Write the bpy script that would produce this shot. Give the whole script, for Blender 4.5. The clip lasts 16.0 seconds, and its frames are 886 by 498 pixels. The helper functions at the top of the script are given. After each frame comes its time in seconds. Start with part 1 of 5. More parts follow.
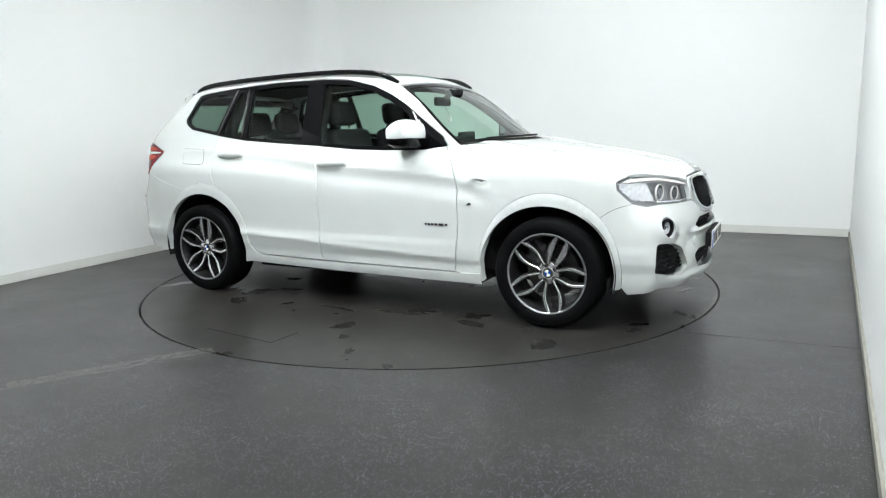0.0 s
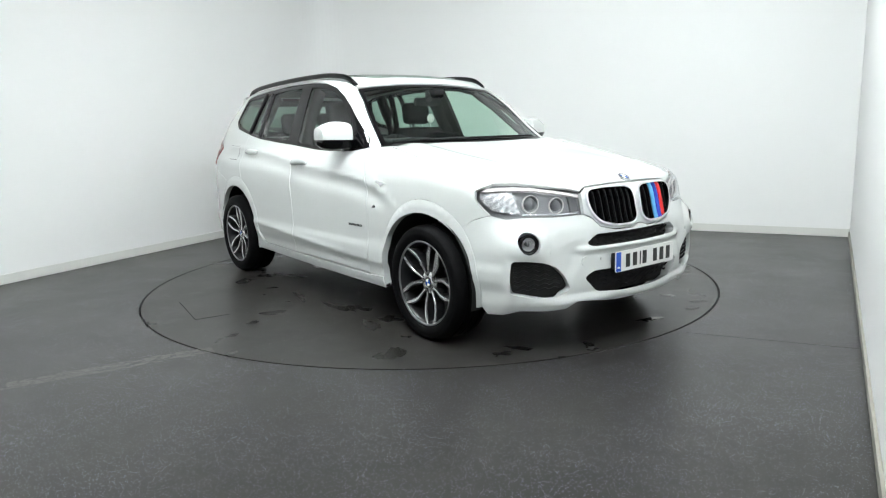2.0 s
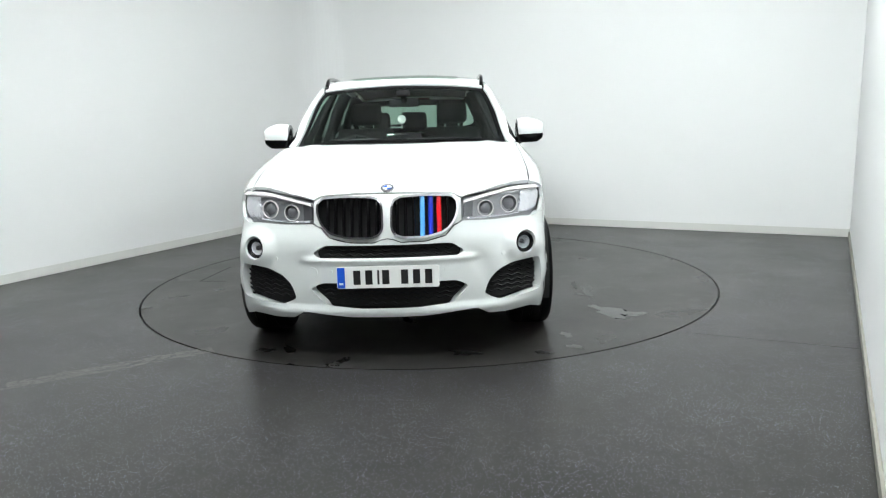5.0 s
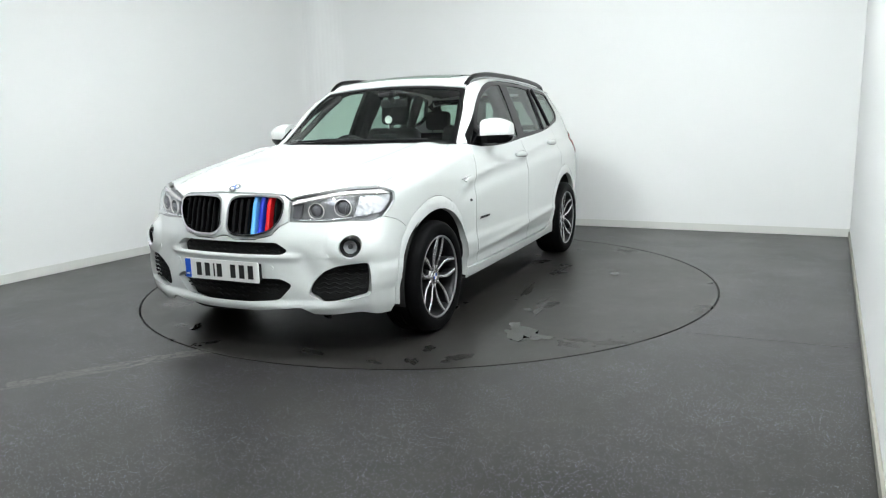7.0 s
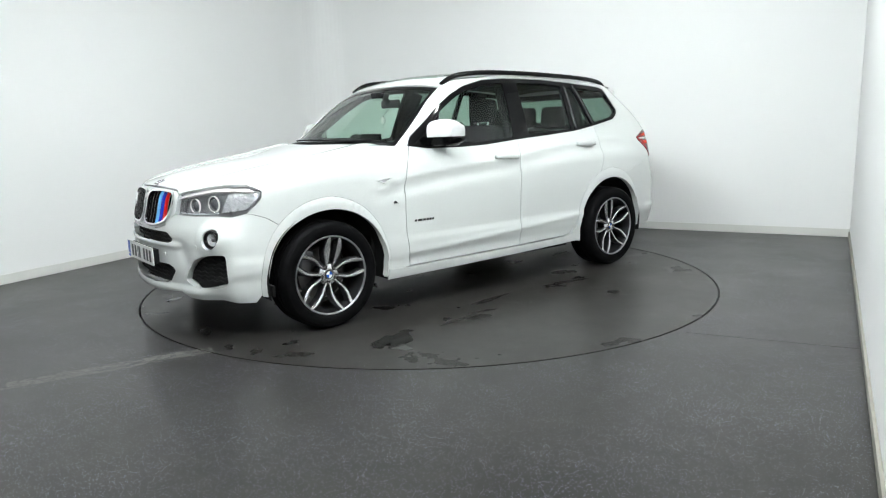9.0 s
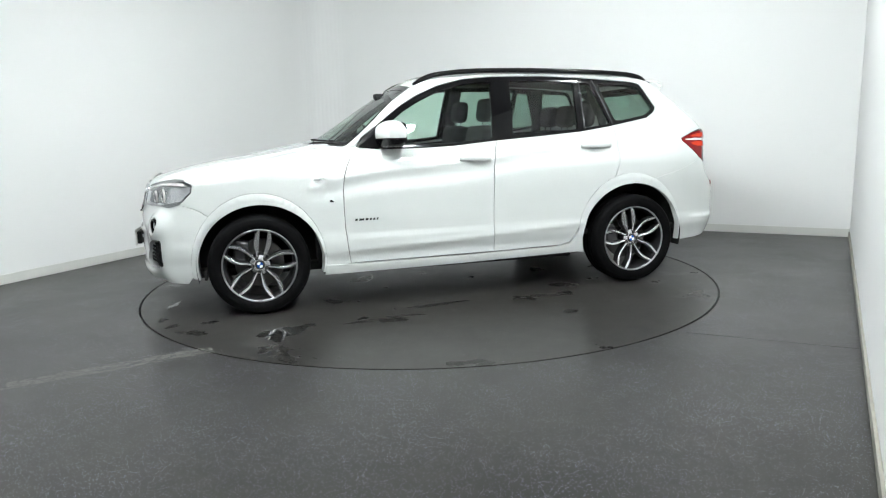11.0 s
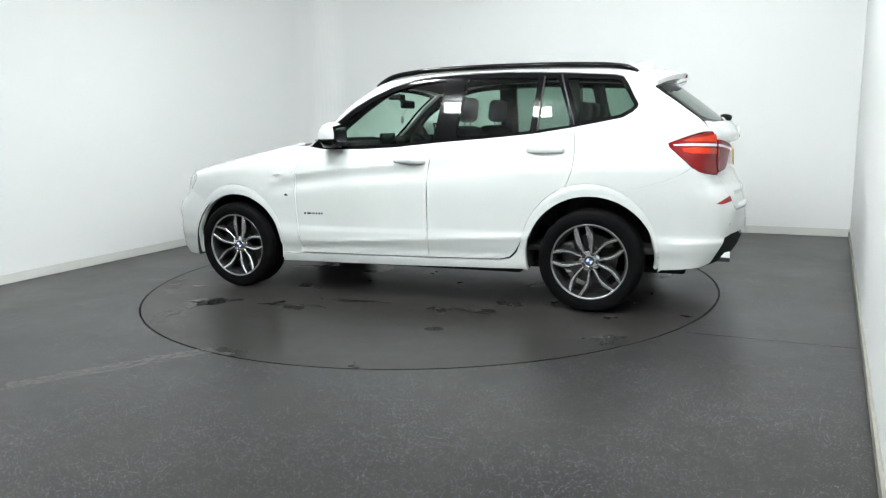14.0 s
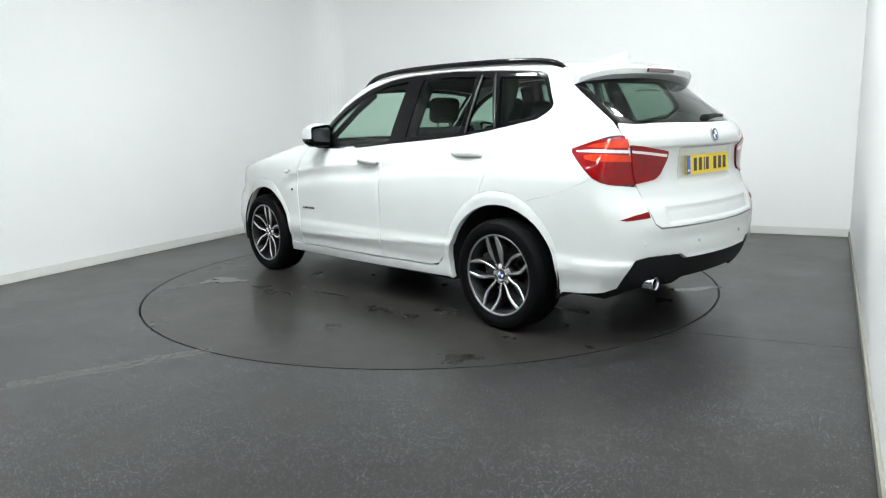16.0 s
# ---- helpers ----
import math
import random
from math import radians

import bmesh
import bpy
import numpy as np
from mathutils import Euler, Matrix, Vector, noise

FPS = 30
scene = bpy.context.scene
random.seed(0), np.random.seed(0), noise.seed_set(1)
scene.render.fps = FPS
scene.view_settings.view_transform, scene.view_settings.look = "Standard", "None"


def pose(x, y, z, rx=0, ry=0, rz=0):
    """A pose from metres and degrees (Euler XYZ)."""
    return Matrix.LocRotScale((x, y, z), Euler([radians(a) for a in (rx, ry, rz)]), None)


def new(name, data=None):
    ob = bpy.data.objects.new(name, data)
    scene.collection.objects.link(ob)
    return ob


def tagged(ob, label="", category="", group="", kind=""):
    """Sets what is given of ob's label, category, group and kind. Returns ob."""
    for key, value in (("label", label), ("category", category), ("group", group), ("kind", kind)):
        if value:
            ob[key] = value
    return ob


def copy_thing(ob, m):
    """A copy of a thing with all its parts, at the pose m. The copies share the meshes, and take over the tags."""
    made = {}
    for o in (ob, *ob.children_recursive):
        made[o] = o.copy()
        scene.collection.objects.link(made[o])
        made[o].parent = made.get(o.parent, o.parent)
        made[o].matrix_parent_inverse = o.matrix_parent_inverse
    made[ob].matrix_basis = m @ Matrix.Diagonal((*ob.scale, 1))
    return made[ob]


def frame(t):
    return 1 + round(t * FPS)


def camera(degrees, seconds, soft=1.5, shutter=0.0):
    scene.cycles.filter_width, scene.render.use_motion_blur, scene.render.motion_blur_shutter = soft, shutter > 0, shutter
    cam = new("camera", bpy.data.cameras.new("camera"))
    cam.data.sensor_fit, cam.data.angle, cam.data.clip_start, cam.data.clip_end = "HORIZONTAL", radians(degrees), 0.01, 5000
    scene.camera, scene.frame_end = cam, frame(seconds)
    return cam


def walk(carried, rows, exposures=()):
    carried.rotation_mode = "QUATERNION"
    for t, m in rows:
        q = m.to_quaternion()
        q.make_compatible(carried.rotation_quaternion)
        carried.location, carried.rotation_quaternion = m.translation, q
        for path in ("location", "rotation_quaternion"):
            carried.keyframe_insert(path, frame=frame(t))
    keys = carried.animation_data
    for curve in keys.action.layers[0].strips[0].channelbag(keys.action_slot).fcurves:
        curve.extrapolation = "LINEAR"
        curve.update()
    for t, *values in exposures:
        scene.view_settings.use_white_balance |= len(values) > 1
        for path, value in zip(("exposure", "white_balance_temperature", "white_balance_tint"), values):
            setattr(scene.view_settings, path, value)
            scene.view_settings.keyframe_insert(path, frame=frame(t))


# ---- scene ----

SPIN = [(0.0, -28.46), (1.0, -41.0), (2.0, -53.5), (3.0, -66.1), (4.0, -78.8), (5.0, -91.5), (6.25, -107.3), (7.5, -123.2), (9.0, -142.0),
        (10.25, -157.3), (11.5, -172.5), (12.5, -184.75), (13.5, -197.0), (14.5, -209.35), (15.25, -218.6), (16.0, -228.05)]
CAR_OFFSET = (-0.037, -0.160)
DISC_RADIUS = 2.243

# ---------------------------------------------------------------- camera
cam = camera(65.34, 16.0, soft=1.2)
EYE = pose(0, -5.678, 1.239, 90 - 10.059, 0, -1.081) @ pose(0, 0, 0, 0, 0, -1.527)
walk(cam, [(0.0, EYE), (16.0, EYE)])

# ---------------------------------------------------------------- world and light
world = bpy.data.worlds.new("world")
scene.world = world
world.use_nodes = True
world.node_tree.nodes["Background"].inputs[0].default_value = (0.02, 0.02, 0.022, 1)
scene.view_settings.exposure = 0.0
PANEL_GLOW = 288.0


# ---------------------------------------------------------------- materials
def material(name, colour, rough=0.5, metal=0.0, coat=0.0, vary=0.0, scale=8.0, bump=0.0, bump_scale=60.0, emit=0.0, coat_rough=0.03, spec=0.5):
    m = bpy.data.materials.new(name)
    m.use_nodes = True
    nt = m.node_tree
    b = nt.nodes["Principled BSDF"]
    b.inputs["Base Color"].default_value = (*colour, 1)
    b.inputs["Roughness"].default_value = rough
    b.inputs["Metallic"].default_value = metal
    b.inputs["Coat Weight"].default_value = coat
    b.inputs["Coat Roughness"].default_value = coat_rough
    b.inputs["Specular IOR Level"].default_value = spec
    if emit:
        b.inputs["Emission Color"].default_value = (*colour, 1)
        b.inputs["Emission Strength"].default_value = emit
    if vary or bump:
        tc = nt.nodes.new("ShaderNodeTexCoord")
    if vary:
        n1 = nt.nodes.new("ShaderNodeTexNoise")
        n1.inputs["Scale"].default_value = scale
        n1.inputs["Detail"].default_value = 6
        nt.links.new(tc.outputs["Object"], n1.inputs["Vector"])
        mix = nt.nodes.new("ShaderNodeMix")
        mix.data_type = "RGBA"
        mix.inputs[6].default_value = (*[c * (1 - vary) for c in colour], 1)
        mix.inputs[7].default_value = (*[min(1, c * (1 + vary)) for c in colour], 1)
        nt.links.new(n1.outputs["Fac"], mix.inputs[0])
        nt.links.new(mix.outputs[2], b.inputs["Base Color"])
    if bump:
        n2 = nt.nodes.new("ShaderNodeTexNoise")
        n2.inputs["Scale"].default_value = bump_scale
        n2.inputs["Detail"].default_value = 3
        nt.links.new(tc.outputs["Object"], n2.inputs["Vector"])
        bp = nt.nodes.new("ShaderNodeBump")
        bp.inputs["Strength"].default_value = bump
        bp.inputs["Distance"].default_value = 0.002
        nt.links.new(n2.outputs["Fac"], bp.inputs["Height"])
        nt.links.new(bp.outputs["Normal"], b.inputs["Normal"])
    return m


def glass(name, colour, rough=0.0, clear=0.6):
    """Thin pane: part clear tint, part gloss by Fresnel."""
    m = bpy.data.materials.new(name)
    m.use_nodes = True
    nt = m.node_tree
    nt.nodes.remove(nt.nodes["Principled BSDF"])
    out = nt.nodes["Material Output"]
    tr = nt.nodes.new("ShaderNodeBsdfTransparent")
    tr.inputs[0].default_value = (*[c * clear for c in colour], 1)
    gl = nt.nodes.new("ShaderNodeBsdfGlossy")
    gl.inputs["Roughness"].default_value = rough
    lw = nt.nodes.new("ShaderNodeLayerWeight")
    lw.inputs[0].default_value = 0.5
    po = nt.nodes.new("ShaderNodeMath")
    po.operation = "POWER"
    po.inputs[1].default_value = 4.5
    nt.links.new(lw.outputs["Facing"], po.inputs[0])
    fr = nt.nodes.new("ShaderNodeMath")
    fr.operation = "MULTIPLY_ADD"
    fr.inputs[1].default_value, fr.inputs[2].default_value = 0.88, 0.042
    nt.links.new(po.outputs[0], fr.inputs[0])
    mx = nt.nodes.new("ShaderNodeMixShader")
    nt.links.new(fr.outputs[0], mx.inputs[0])
    nt.links.new(tr.outputs[0], mx.inputs[1])
    nt.links.new(gl.outputs[0], mx.inputs[2])
    nt.links.new(mx.outputs[0], out.inputs[0])
    return m


M_WALL = material("white_wall_paint", (0.885, 0.888, 0.885), 0.55, vary=0.012, scale=0.7, bump=0.15, bump_scale=180)
M_SKIRT = material("skirting_paint", (0.74, 0.74, 0.71), 0.4, vary=0.04, scale=5)
# side wall skirting: its shade is painted into the dirty beige
M_SKIRT_SHADED_WORN = material("shaded_scuffed_skirting_paint", (0.30, 0.29, 0.25), 0.5, vary=0.25, scale=9)
# near black, so that the unseen front wall darkens reflections in glass and trim
M_FAR = material("unseen_dark_wall_paint", (0.09, 0.09, 0.092), 0.7, vary=0.05)
M_CEIL = material("pale_ceiling_paint", (0.55, 0.55, 0.55), 0.8, vary=0.05)
M_FRAME = material("white_metal_frame", (0.75, 0.75, 0.75), 0.4)
M_LAMP = material("lamp_diffuser", (0.935, 1.0, 1.0), 0.5, emit=PANEL_GLOW)
M_PIT = material("dark_gap", (0.006, 0.006, 0.006), 0.8)
M_PAINT = material("white_car_paint", (0.625, 0.645, 0.635), 0.4, coat=1.0, spec=0.3)
M_BLACK = material("gloss_black_trim", (0.004, 0.004, 0.0045), 0.04, spec=0.16)
M_SATIN = material("satin_black_trim", (0.035, 0.035, 0.037), 0.22, spec=0.5)
M_PLASTIC = material("matt_black_plastic", (0.010, 0.010, 0.011), 0.7, bump=0.2, bump_scale=300, spec=0.18)
M_LINER = material("wheel_arch_liner", (0.008, 0.008, 0.008), 0.85)
M_RUBBER = material("tyre_rubber", (0.005, 0.005, 0.0054), 0.55, vary=0.25, scale=14, bump=0.15, bump_scale=120, spec=0.03)
M_ALLOY = material("machined_alloy", (0.76, 0.76, 0.77), 0.22, metal=0.85)
M_GREY = material("grey_alloy_paint", (0.022, 0.022, 0.024), 0.35, metal=0.4, spec=0.25)
M_LIP = material("brushed_rim_edge", (0.36, 0.36, 0.37), 0.3, metal=0.9)
M_CHROME = material("chrome", (0.80, 0.80, 0.82), 0.07, metal=1.0)
M_STEEL = material("brake_steel", (0.16, 0.155, 0.15), 0.35, metal=1.0)
M_CABIN = material("black_cabin_trim", (0.012, 0.012, 0.013), 0.8, bump=0.3, bump_scale=200, spec=0.2)
M_SEAT = material("black_leather", (0.010, 0.010, 0.011), 0.75, bump=0.2, bump_scale=90, spec=0.2)
M_LINING = material("dark_headlining", (0.022, 0.022, 0.022), 0.9)
M_GLASS = glass("clear_car_glass", (0.75, 0.90, 0.82), clear=1.0)
M_TINT = glass("privacy_glass", (0.38, 0.495, 0.435), clear=1.0)
M_LENS = glass("headlight_lens", (0.97, 0.98, 1.0), clear=0.98)
M_RED = material("red_lens", (0.18, 0.002, 0.003), 0.10, spec=0.35, vary=0.3, scale=18)
M_AMBER = material("amber_lens", (0.55, 0.030, 0.006), 0.12, spec=0.35, vary=0.3, scale=25)
M_DARKRED = material("dark_red_lens", (0.09, 0.004, 0.010), 0.15, coat=1.0)
M_CLEARBAR = material("clear_lens_bar", (0.70, 0.66, 0.64), 0.15, coat=1.0)
M_REFLECTOR = material("headlight_reflector", (0.80, 0.80, 0.81), 0.2, metal=0.5)
M_HOUSING = material("headlight_housing", (0.10, 0.10, 0.105), 0.35, metal=0.4)
M_SILVER = material("lamp_inner_trim", (0.24, 0.24, 0.245), 0.3, metal=0.5)
M_PROJECTOR = material("projector_glass", (0.13, 0.13, 0.14), 0.12, coat=1.0)
M_WATER = material("standing_water", (0.022, 0.022, 0.021), 0.06, spec=0.6)
M_DAMP = material("damp_patch", (0.0215, 0.0205, 0.0195), 0.26, vary=0.3, scale=20)
M_SCUFF = material("dusty_tyre_mark", (0.13, 0.13, 0.118), 0.5, vary=0.35, scale=30)
M_PLATE = material("white_plate", (0.75, 0.75, 0.73), 0.3)
M_YELLOW = material("yellow_plate", (0.80, 0.58, 0.02), 0.3)
M_BLUE = material("plate_blue", (0.01, 0.09, 0.55), 0.3)
M_INK = material("plate_ink", (0.01, 0.01, 0.01), 0.4)
M_STRIPE_A = material("light_blue_stripe", (0.10, 0.36, 0.72), 0.25, coat=0.5)
M_STRIPE_B = material("dark_blue_stripe", (0.012, 0.03, 0.42), 0.25, coat=0.5)
M_STRIPE_C = material("red_stripe", (0.55, 0.008, 0.012), 0.25, coat=0.5)
M_ROUND = material("badge_blue", (0.02, 0.10, 0.42), 0.2, coat=1.0)
M_DASH = material("dark_fabric", (0.02, 0.02, 0.02), 0.8)
M_ORNAMENT = material("silver_ornament", (0.62, 0.62, 0.60), 0.35, vary=0.3, scale=120)


# ---------------------------------------------------------------- mesh helpers
def mesh_object(name, bm, mat, smooth=False):
    me = bpy.data.meshes.new(name)
    bm.normal_update()
    bm.to_mesh(me)
    bm.free()
    for m in (mat if isinstance(mat, (list, tuple)) else [mat]):
        me.materials.append(m)
    if smooth:
        me.polygons.foreach_set("use_smooth", [True] * len(me.polygons))
    return new(name, me)


def part(name, bm, mat, parent, label="", smooth=False, at=None):
    ob = mesh_object(name, bm, mat, smooth)
    ob.parent = parent
    if at is not None:
        ob.matrix_basis = at
    return tagged(ob, label)


def empty(name, parent=None, at=None):
    ob = new(name)
    ob.parent = parent
    if at is not None:
        ob.matrix_basis = at
    return ob


def box_bm(sx, sy, sz, at=(0, 0, 0), bevel=0.0, segs=2, bm=None, turn=None):
    b = bmesh.new()
    bmesh.ops.create_cube(b, size=1.0, matrix=Matrix.Diagonal((sx, sy, sz, 1)))
    if bevel:
        bmesh.ops.bevel(b, geom=b.edges[:], offset=bevel, segments=segs, affect="EDGES", profile=0.5)
    m = Matrix.Translation(at) @ (turn if turn is not None else Matrix())
    bmesh.ops.transform(b, matrix=m, verts=b.verts)
    if bm is None:
        return b
    add_bm(bm, b)
    return bm


def add_bm(bm, other):
    me = bpy.data.meshes.new("tmp")
    other.to_mesh(me)
    other.free()
    bm.from_mesh(me)
    bpy.data.meshes.remove(me)


def lathe_bm(profile, segs=48, axis="Y", closed=False):
    """Turn a profile of (radius, height) round an axis."""
    b = bmesh.new()
    rings = []
    for r, h in profile:
        ring = []
        for i in range(segs):
            a = 2 * math.pi * i / segs
            c, s = r * math.cos(a), r * math.sin(a)
            ring.append(b.verts.new((c, h, s) if axis == "Y" else (c, s, h) if axis == "Z" else (h, c, s)))
        rings.append(ring)
    pairs = list(zip(rings, rings[1:]))
    if closed:
        pairs.append((rings[-1], rings[0]))
    for p, q in pairs:
        for i in range(segs):
            j = (i + 1) % segs
            b.faces.new((p[i], p[j], q[j], q[i]))
    bmesh.ops.recalc_face_normals(b, faces=b.faces)
    return b


def tube_bm(points, radius, segs=8, flat=1.0, radii=None):
    """A tube along points; flat squeezes it in its second direction."""
    b = bmesh.new()
    pts = [Vector(p) for p in points]
    rings = []
    for i, p in enumerate(pts):
        d = (pts[min(i + 1, len(pts) - 1)] - pts[max(i - 1, 0)]).normalized()
        up = Vector((0, 0, 1)) if abs(d.z) < 0.95 else Vector((1, 0, 0))
        u = d.cross(up).normalized()
        v = u.cross(d).normalized()
        r = radii[i] if radii else radius
        rings.append([b.verts.new(p + u * (r * math.cos(2 * math.pi * k / segs)) + v * (r * flat * math.sin(2 * math.pi * k / segs))) for k in range(segs)])
    for p, q in zip(rings, rings[1:]):
        for k in range(segs):
            b.faces.new((p[k], p[(k + 1) % segs], q[(k + 1) % segs], q[k]))
    b.faces.new(rings[0][::-1])
    b.faces.new(rings[-1])
    bmesh.ops.recalc_face_normals(b, faces=b.faces)
    return b


def rounded(points, radius, segs=4):
    """Round the corners of a closed 2D outline."""
    out = []
    n = len(points)
    for i in range(n):
        p, a, c = Vector(points[i]), Vector(points[i - 1]), Vector(points[(i + 1) % n])
        da, dc = a - p, c - p
        r = min(radius, da.length * 0.45, dc.length * 0.45)
        s, e = p + da.normalized() * r, p + dc.normalized() * r
        for k in range(segs + 1):
            t = k / segs
            q = s * (1 - t) ** 2 + p * 2 * t * (1 - t) + e * t * t
            out.append((q.x, q.y))
    return out


def slab_bm(outline, depth, axis="x", at=0.0):
    """A flat plate: outline in (y, z) for axis x, (x, z) for axis y, (x, y) for axis z; from at to at + depth."""
    b = bmesh.new()
    put = {"x": lambda p, h: (h, p[0], p[1]), "y": lambda p, h: (p[0], h, p[1]), "z": lambda p, h: (p[0], p[1], h)}[axis]
    lo = [b.verts.new(put(p, at)) for p in outline]
    hi = [b.verts.new(put(p, at + depth)) for p in outline]
    b.faces.new(lo)
    b.faces.new(hi[::-1])
    n = len(outline)
    for i in range(n):
        b.faces.new((lo[i], hi[i], hi[(i + 1) % n], lo[(i + 1) % n]))
    bmesh.ops.triangulate(b, faces=[f for f in b.faces if len(f.verts) > 4])
    bmesh.ops.recalc_face_normals(b, faces=b.faces)
    return b


# ---------------------------------------------------------------- the room
ROOM_TURN = radians(-29.0)
CORNER_L, CORNER_R = Vector((-1.47, 4.50, 0)), Vector((4.341, 1.289, 0))
LEFT_WAY = Vector((math.cos(radians(62.9)), math.sin(radians(62.9)), 0))      # the side walls are not quite parallel
RIGHT_WAY = Vector((math.cos(radians(59.6)), math.sin(radians(59.6)), 0))
ROOM_W, ROOM_D, ROOM_H = 6.64, 9.4, 3.6


def room(u, v, z=0.0):
    """A point of the room: u metres from the left wall, v metres in front of the back wall."""
    a, b = CORNER_L - LEFT_WAY * v, CORNER_R - RIGHT_WAY * v
    return a + (b - a) * (u / ROOM_W) + Vector((0, 0, z))


def wall_outline(inset=0.0, cove=0.45):
    """Inner face of the walls, from the front left round to the front right; the far left corner is coved."""
    pts = [(inset, ROOM_D)]
    for k in range(13):
        a = math.pi / 2 * k / 12
        pts.append((inset + cove - cove * math.cos(a), inset + cove - cove * math.sin(a)))
    pts += [(ROOM_W - inset, inset), (ROOM_W - inset, ROOM_D)]
    return pts


def extruded_wall(name, path, back, z0, z1, mat, label):
    b = bmesh.new()
    rows = []
    for (u, v), (ub, vb) in zip(path, back):
        rows.append([b.verts.new(room(u, v, z0)), b.verts.new(room(u, v, z1)), b.verts.new(room(ub, vb, z1)), b.verts.new(room(ub, vb, z0))])
    for p, q in zip(rows, rows[1:]):
        for k in range(4):
            b.faces.new((p[k], p[(k + 1) % 4], q[(k + 1) % 4], q[k]))
    b.faces.new(rows[0])
    b.faces.new(rows[-1][::-1])
    bmesh.ops.recalc_face_normals(b, faces=b.faces)
    return tagged(mesh_object(name, b, mat), label, "wall" if "wall" in name else "baseboard", kind="structure")


def build_room():
    inner, outer = wall_outline(0.0), wall_outline(-0.15)
    extruded_wall("wall_left_and_back", inner[:15], outer[:15], 0, ROOM_H, M_WALL, "smooth white painted studio wall with a coved corner")
    extruded_wall("wall_right", [(ROOM_W + 0.004, 0), (ROOM_W + 0.004, ROOM_D)], [(ROOM_W + 0.15, 0), (ROOM_W + 0.15, ROOM_D)], 0, ROOM_H, M_WALL, "smooth white painted studio side wall")
    # added behind the camera: gives the car something dark to reflect
    extruded_wall("wall_front_unseen", [(-0.1, ROOM_D), (ROOM_W + 0.1, ROOM_D)], [(-0.1, ROOM_D + 0.15), (ROOM_W + 0.1, ROOM_D + 0.15)], 0, ROOM_H, M_FAR, "plain dark grey wall added out of view to darken reflections")
    base_in, base_out = wall_outline(0.014), wall_outline(0.001)
    extruded_wall("baseboard", base_in[:15], base_out[:15], 0.003, 0.085, M_SKIRT, "low off-white skirting board along the white walls")
    extruded_wall("baseboard_right", [(ROOM_W - 0.012, 0.02), (ROOM_W - 0.012, ROOM_D)], [(ROOM_W + 0.002, 0.02), (ROOM_W + 0.002, ROOM_D)], 0.003, 0.060, M_SKIRT_SHADED_WORN, "low scuffed beige skirting board along the side wall, shade painted in")
    # floor with a round opening for the turntable
    b = bmesh.new()
    segs = 128
    R1 = DISC_RADIUS + 0.014
    ring = [b.verts.new((R1 * math.cos(2 * math.pi * i / segs), R1 * math.sin(2 * math.pi * i / segs), 0)) for i in range(segs)]
    low = [b.verts.new((v.co.x, v.co.y, -0.08)) for v in ring]
    far = []
    for i in range(segs):
        a = 2 * math.pi * i / segs
        far.append(b.verts.new((11 * math.cos(a), 11 * math.sin(a), 0)))
    for i in range(segs):
        j = (i + 1) % segs
        b.faces.new((ring[i], far[i], far[j], ring[j]))
        b.faces.new((ring[i], ring[j], low[j], low[i]))
    tagged(mesh_object("floor", b, M_FLOOR), "dark grey speckled vinyl floor with worn tyre trails", "floor", kind="structure")
    b = bmesh.new()
    bmesh.ops.create_circle(b, cap_ends=True, radius=R1 + 0.05, segments=96, matrix=Matrix.Translation((0, 0, -0.08)))
    tagged(mesh_object("pit_floor", b, M_PIT), "dark pit under the turntable", "floor", kind="structure")
    b = bmesh.new()
    corners = [room(-0.15, -0.15, ROOM_H), room(ROOM_W + 0.15, -0.15, ROOM_H), room(ROOM_W + 0.15, ROOM_D + 0.15, ROOM_H), room(-0.15, ROOM_D + 0.15, ROOM_H)]
    lo = [b.verts.new(c) for c in corners]
    hi = [b.verts.new(c + Vector((0, 0, 0.1))) for c in corners]
    b.faces.new(lo)
    b.faces.new(hi[::-1])
    for i in range(4):
        b.faces.new((lo[i], hi[i], hi[(i + 1) % 4], lo[(i + 1) % 4]))
    bmesh.ops.recalc_face_normals(b, faces=b.faces)
    tagged(mesh_object("ceiling", b, M_CEIL), "plain painted studio ceiling", "ceiling", kind="structure")


def build_lamps():
    first = None
    # lamps behind the camera and by the right wall are added as fill light
    for u, v, yaw in ((2.9, 4.5, -12), (3.1, 5.7, 0), (4.2, 5.8, 5), (5.9, 5.2, 35), (6.0, 2.9, 60), (3.4, 7.9, 0), (4.9, 7.6, 10), (6.1, 6.9, 30)):
        at = Matrix.Translation(room(u, v, ROOM_H - 0.20)) @ Matrix.Rotation(ROOM_TURN + radians(yaw), 4, "Z") @ Matrix.Rotation(radians(30), 4, "X") @ Matrix.Scale(0.77, 4)
        if first is None:
            first = empty("ceiling_light", at=at)
            b = bmesh.new()
            for sx, sy, w, d in ((0, 0.195, 0.43, 0.04), (0, -0.195, 0.43, 0.04), (0.195, 0, 0.04, 0.35), (-0.195, 0, 0.04, 0.35)):
                box_bm(w, d, 0.08, (sx, sy, 0), 0.004, 1, b)
            part("frame", b, M_FRAME, first)
            for bx in (-0.17, 0.17):
                part("bracket", box_bm(0.02, 0.02, 0.26, (bx, 0, 0.0)), M_FRAME, first, at=pose(0, 0, 0, -30) @ pose(0, 0, 0.085))
            part("diffuser", box_bm(0.35, 0.35, 0.02, (0, 0, -0.01)), M_LAMP, first, "glowing white light diffuser")
            tagged(first, "bright square floodlight on ceiling brackets, tilted to even the light", "ceiling light", "ceiling lights of the studio")
        else:
            copy_thing(first, at)


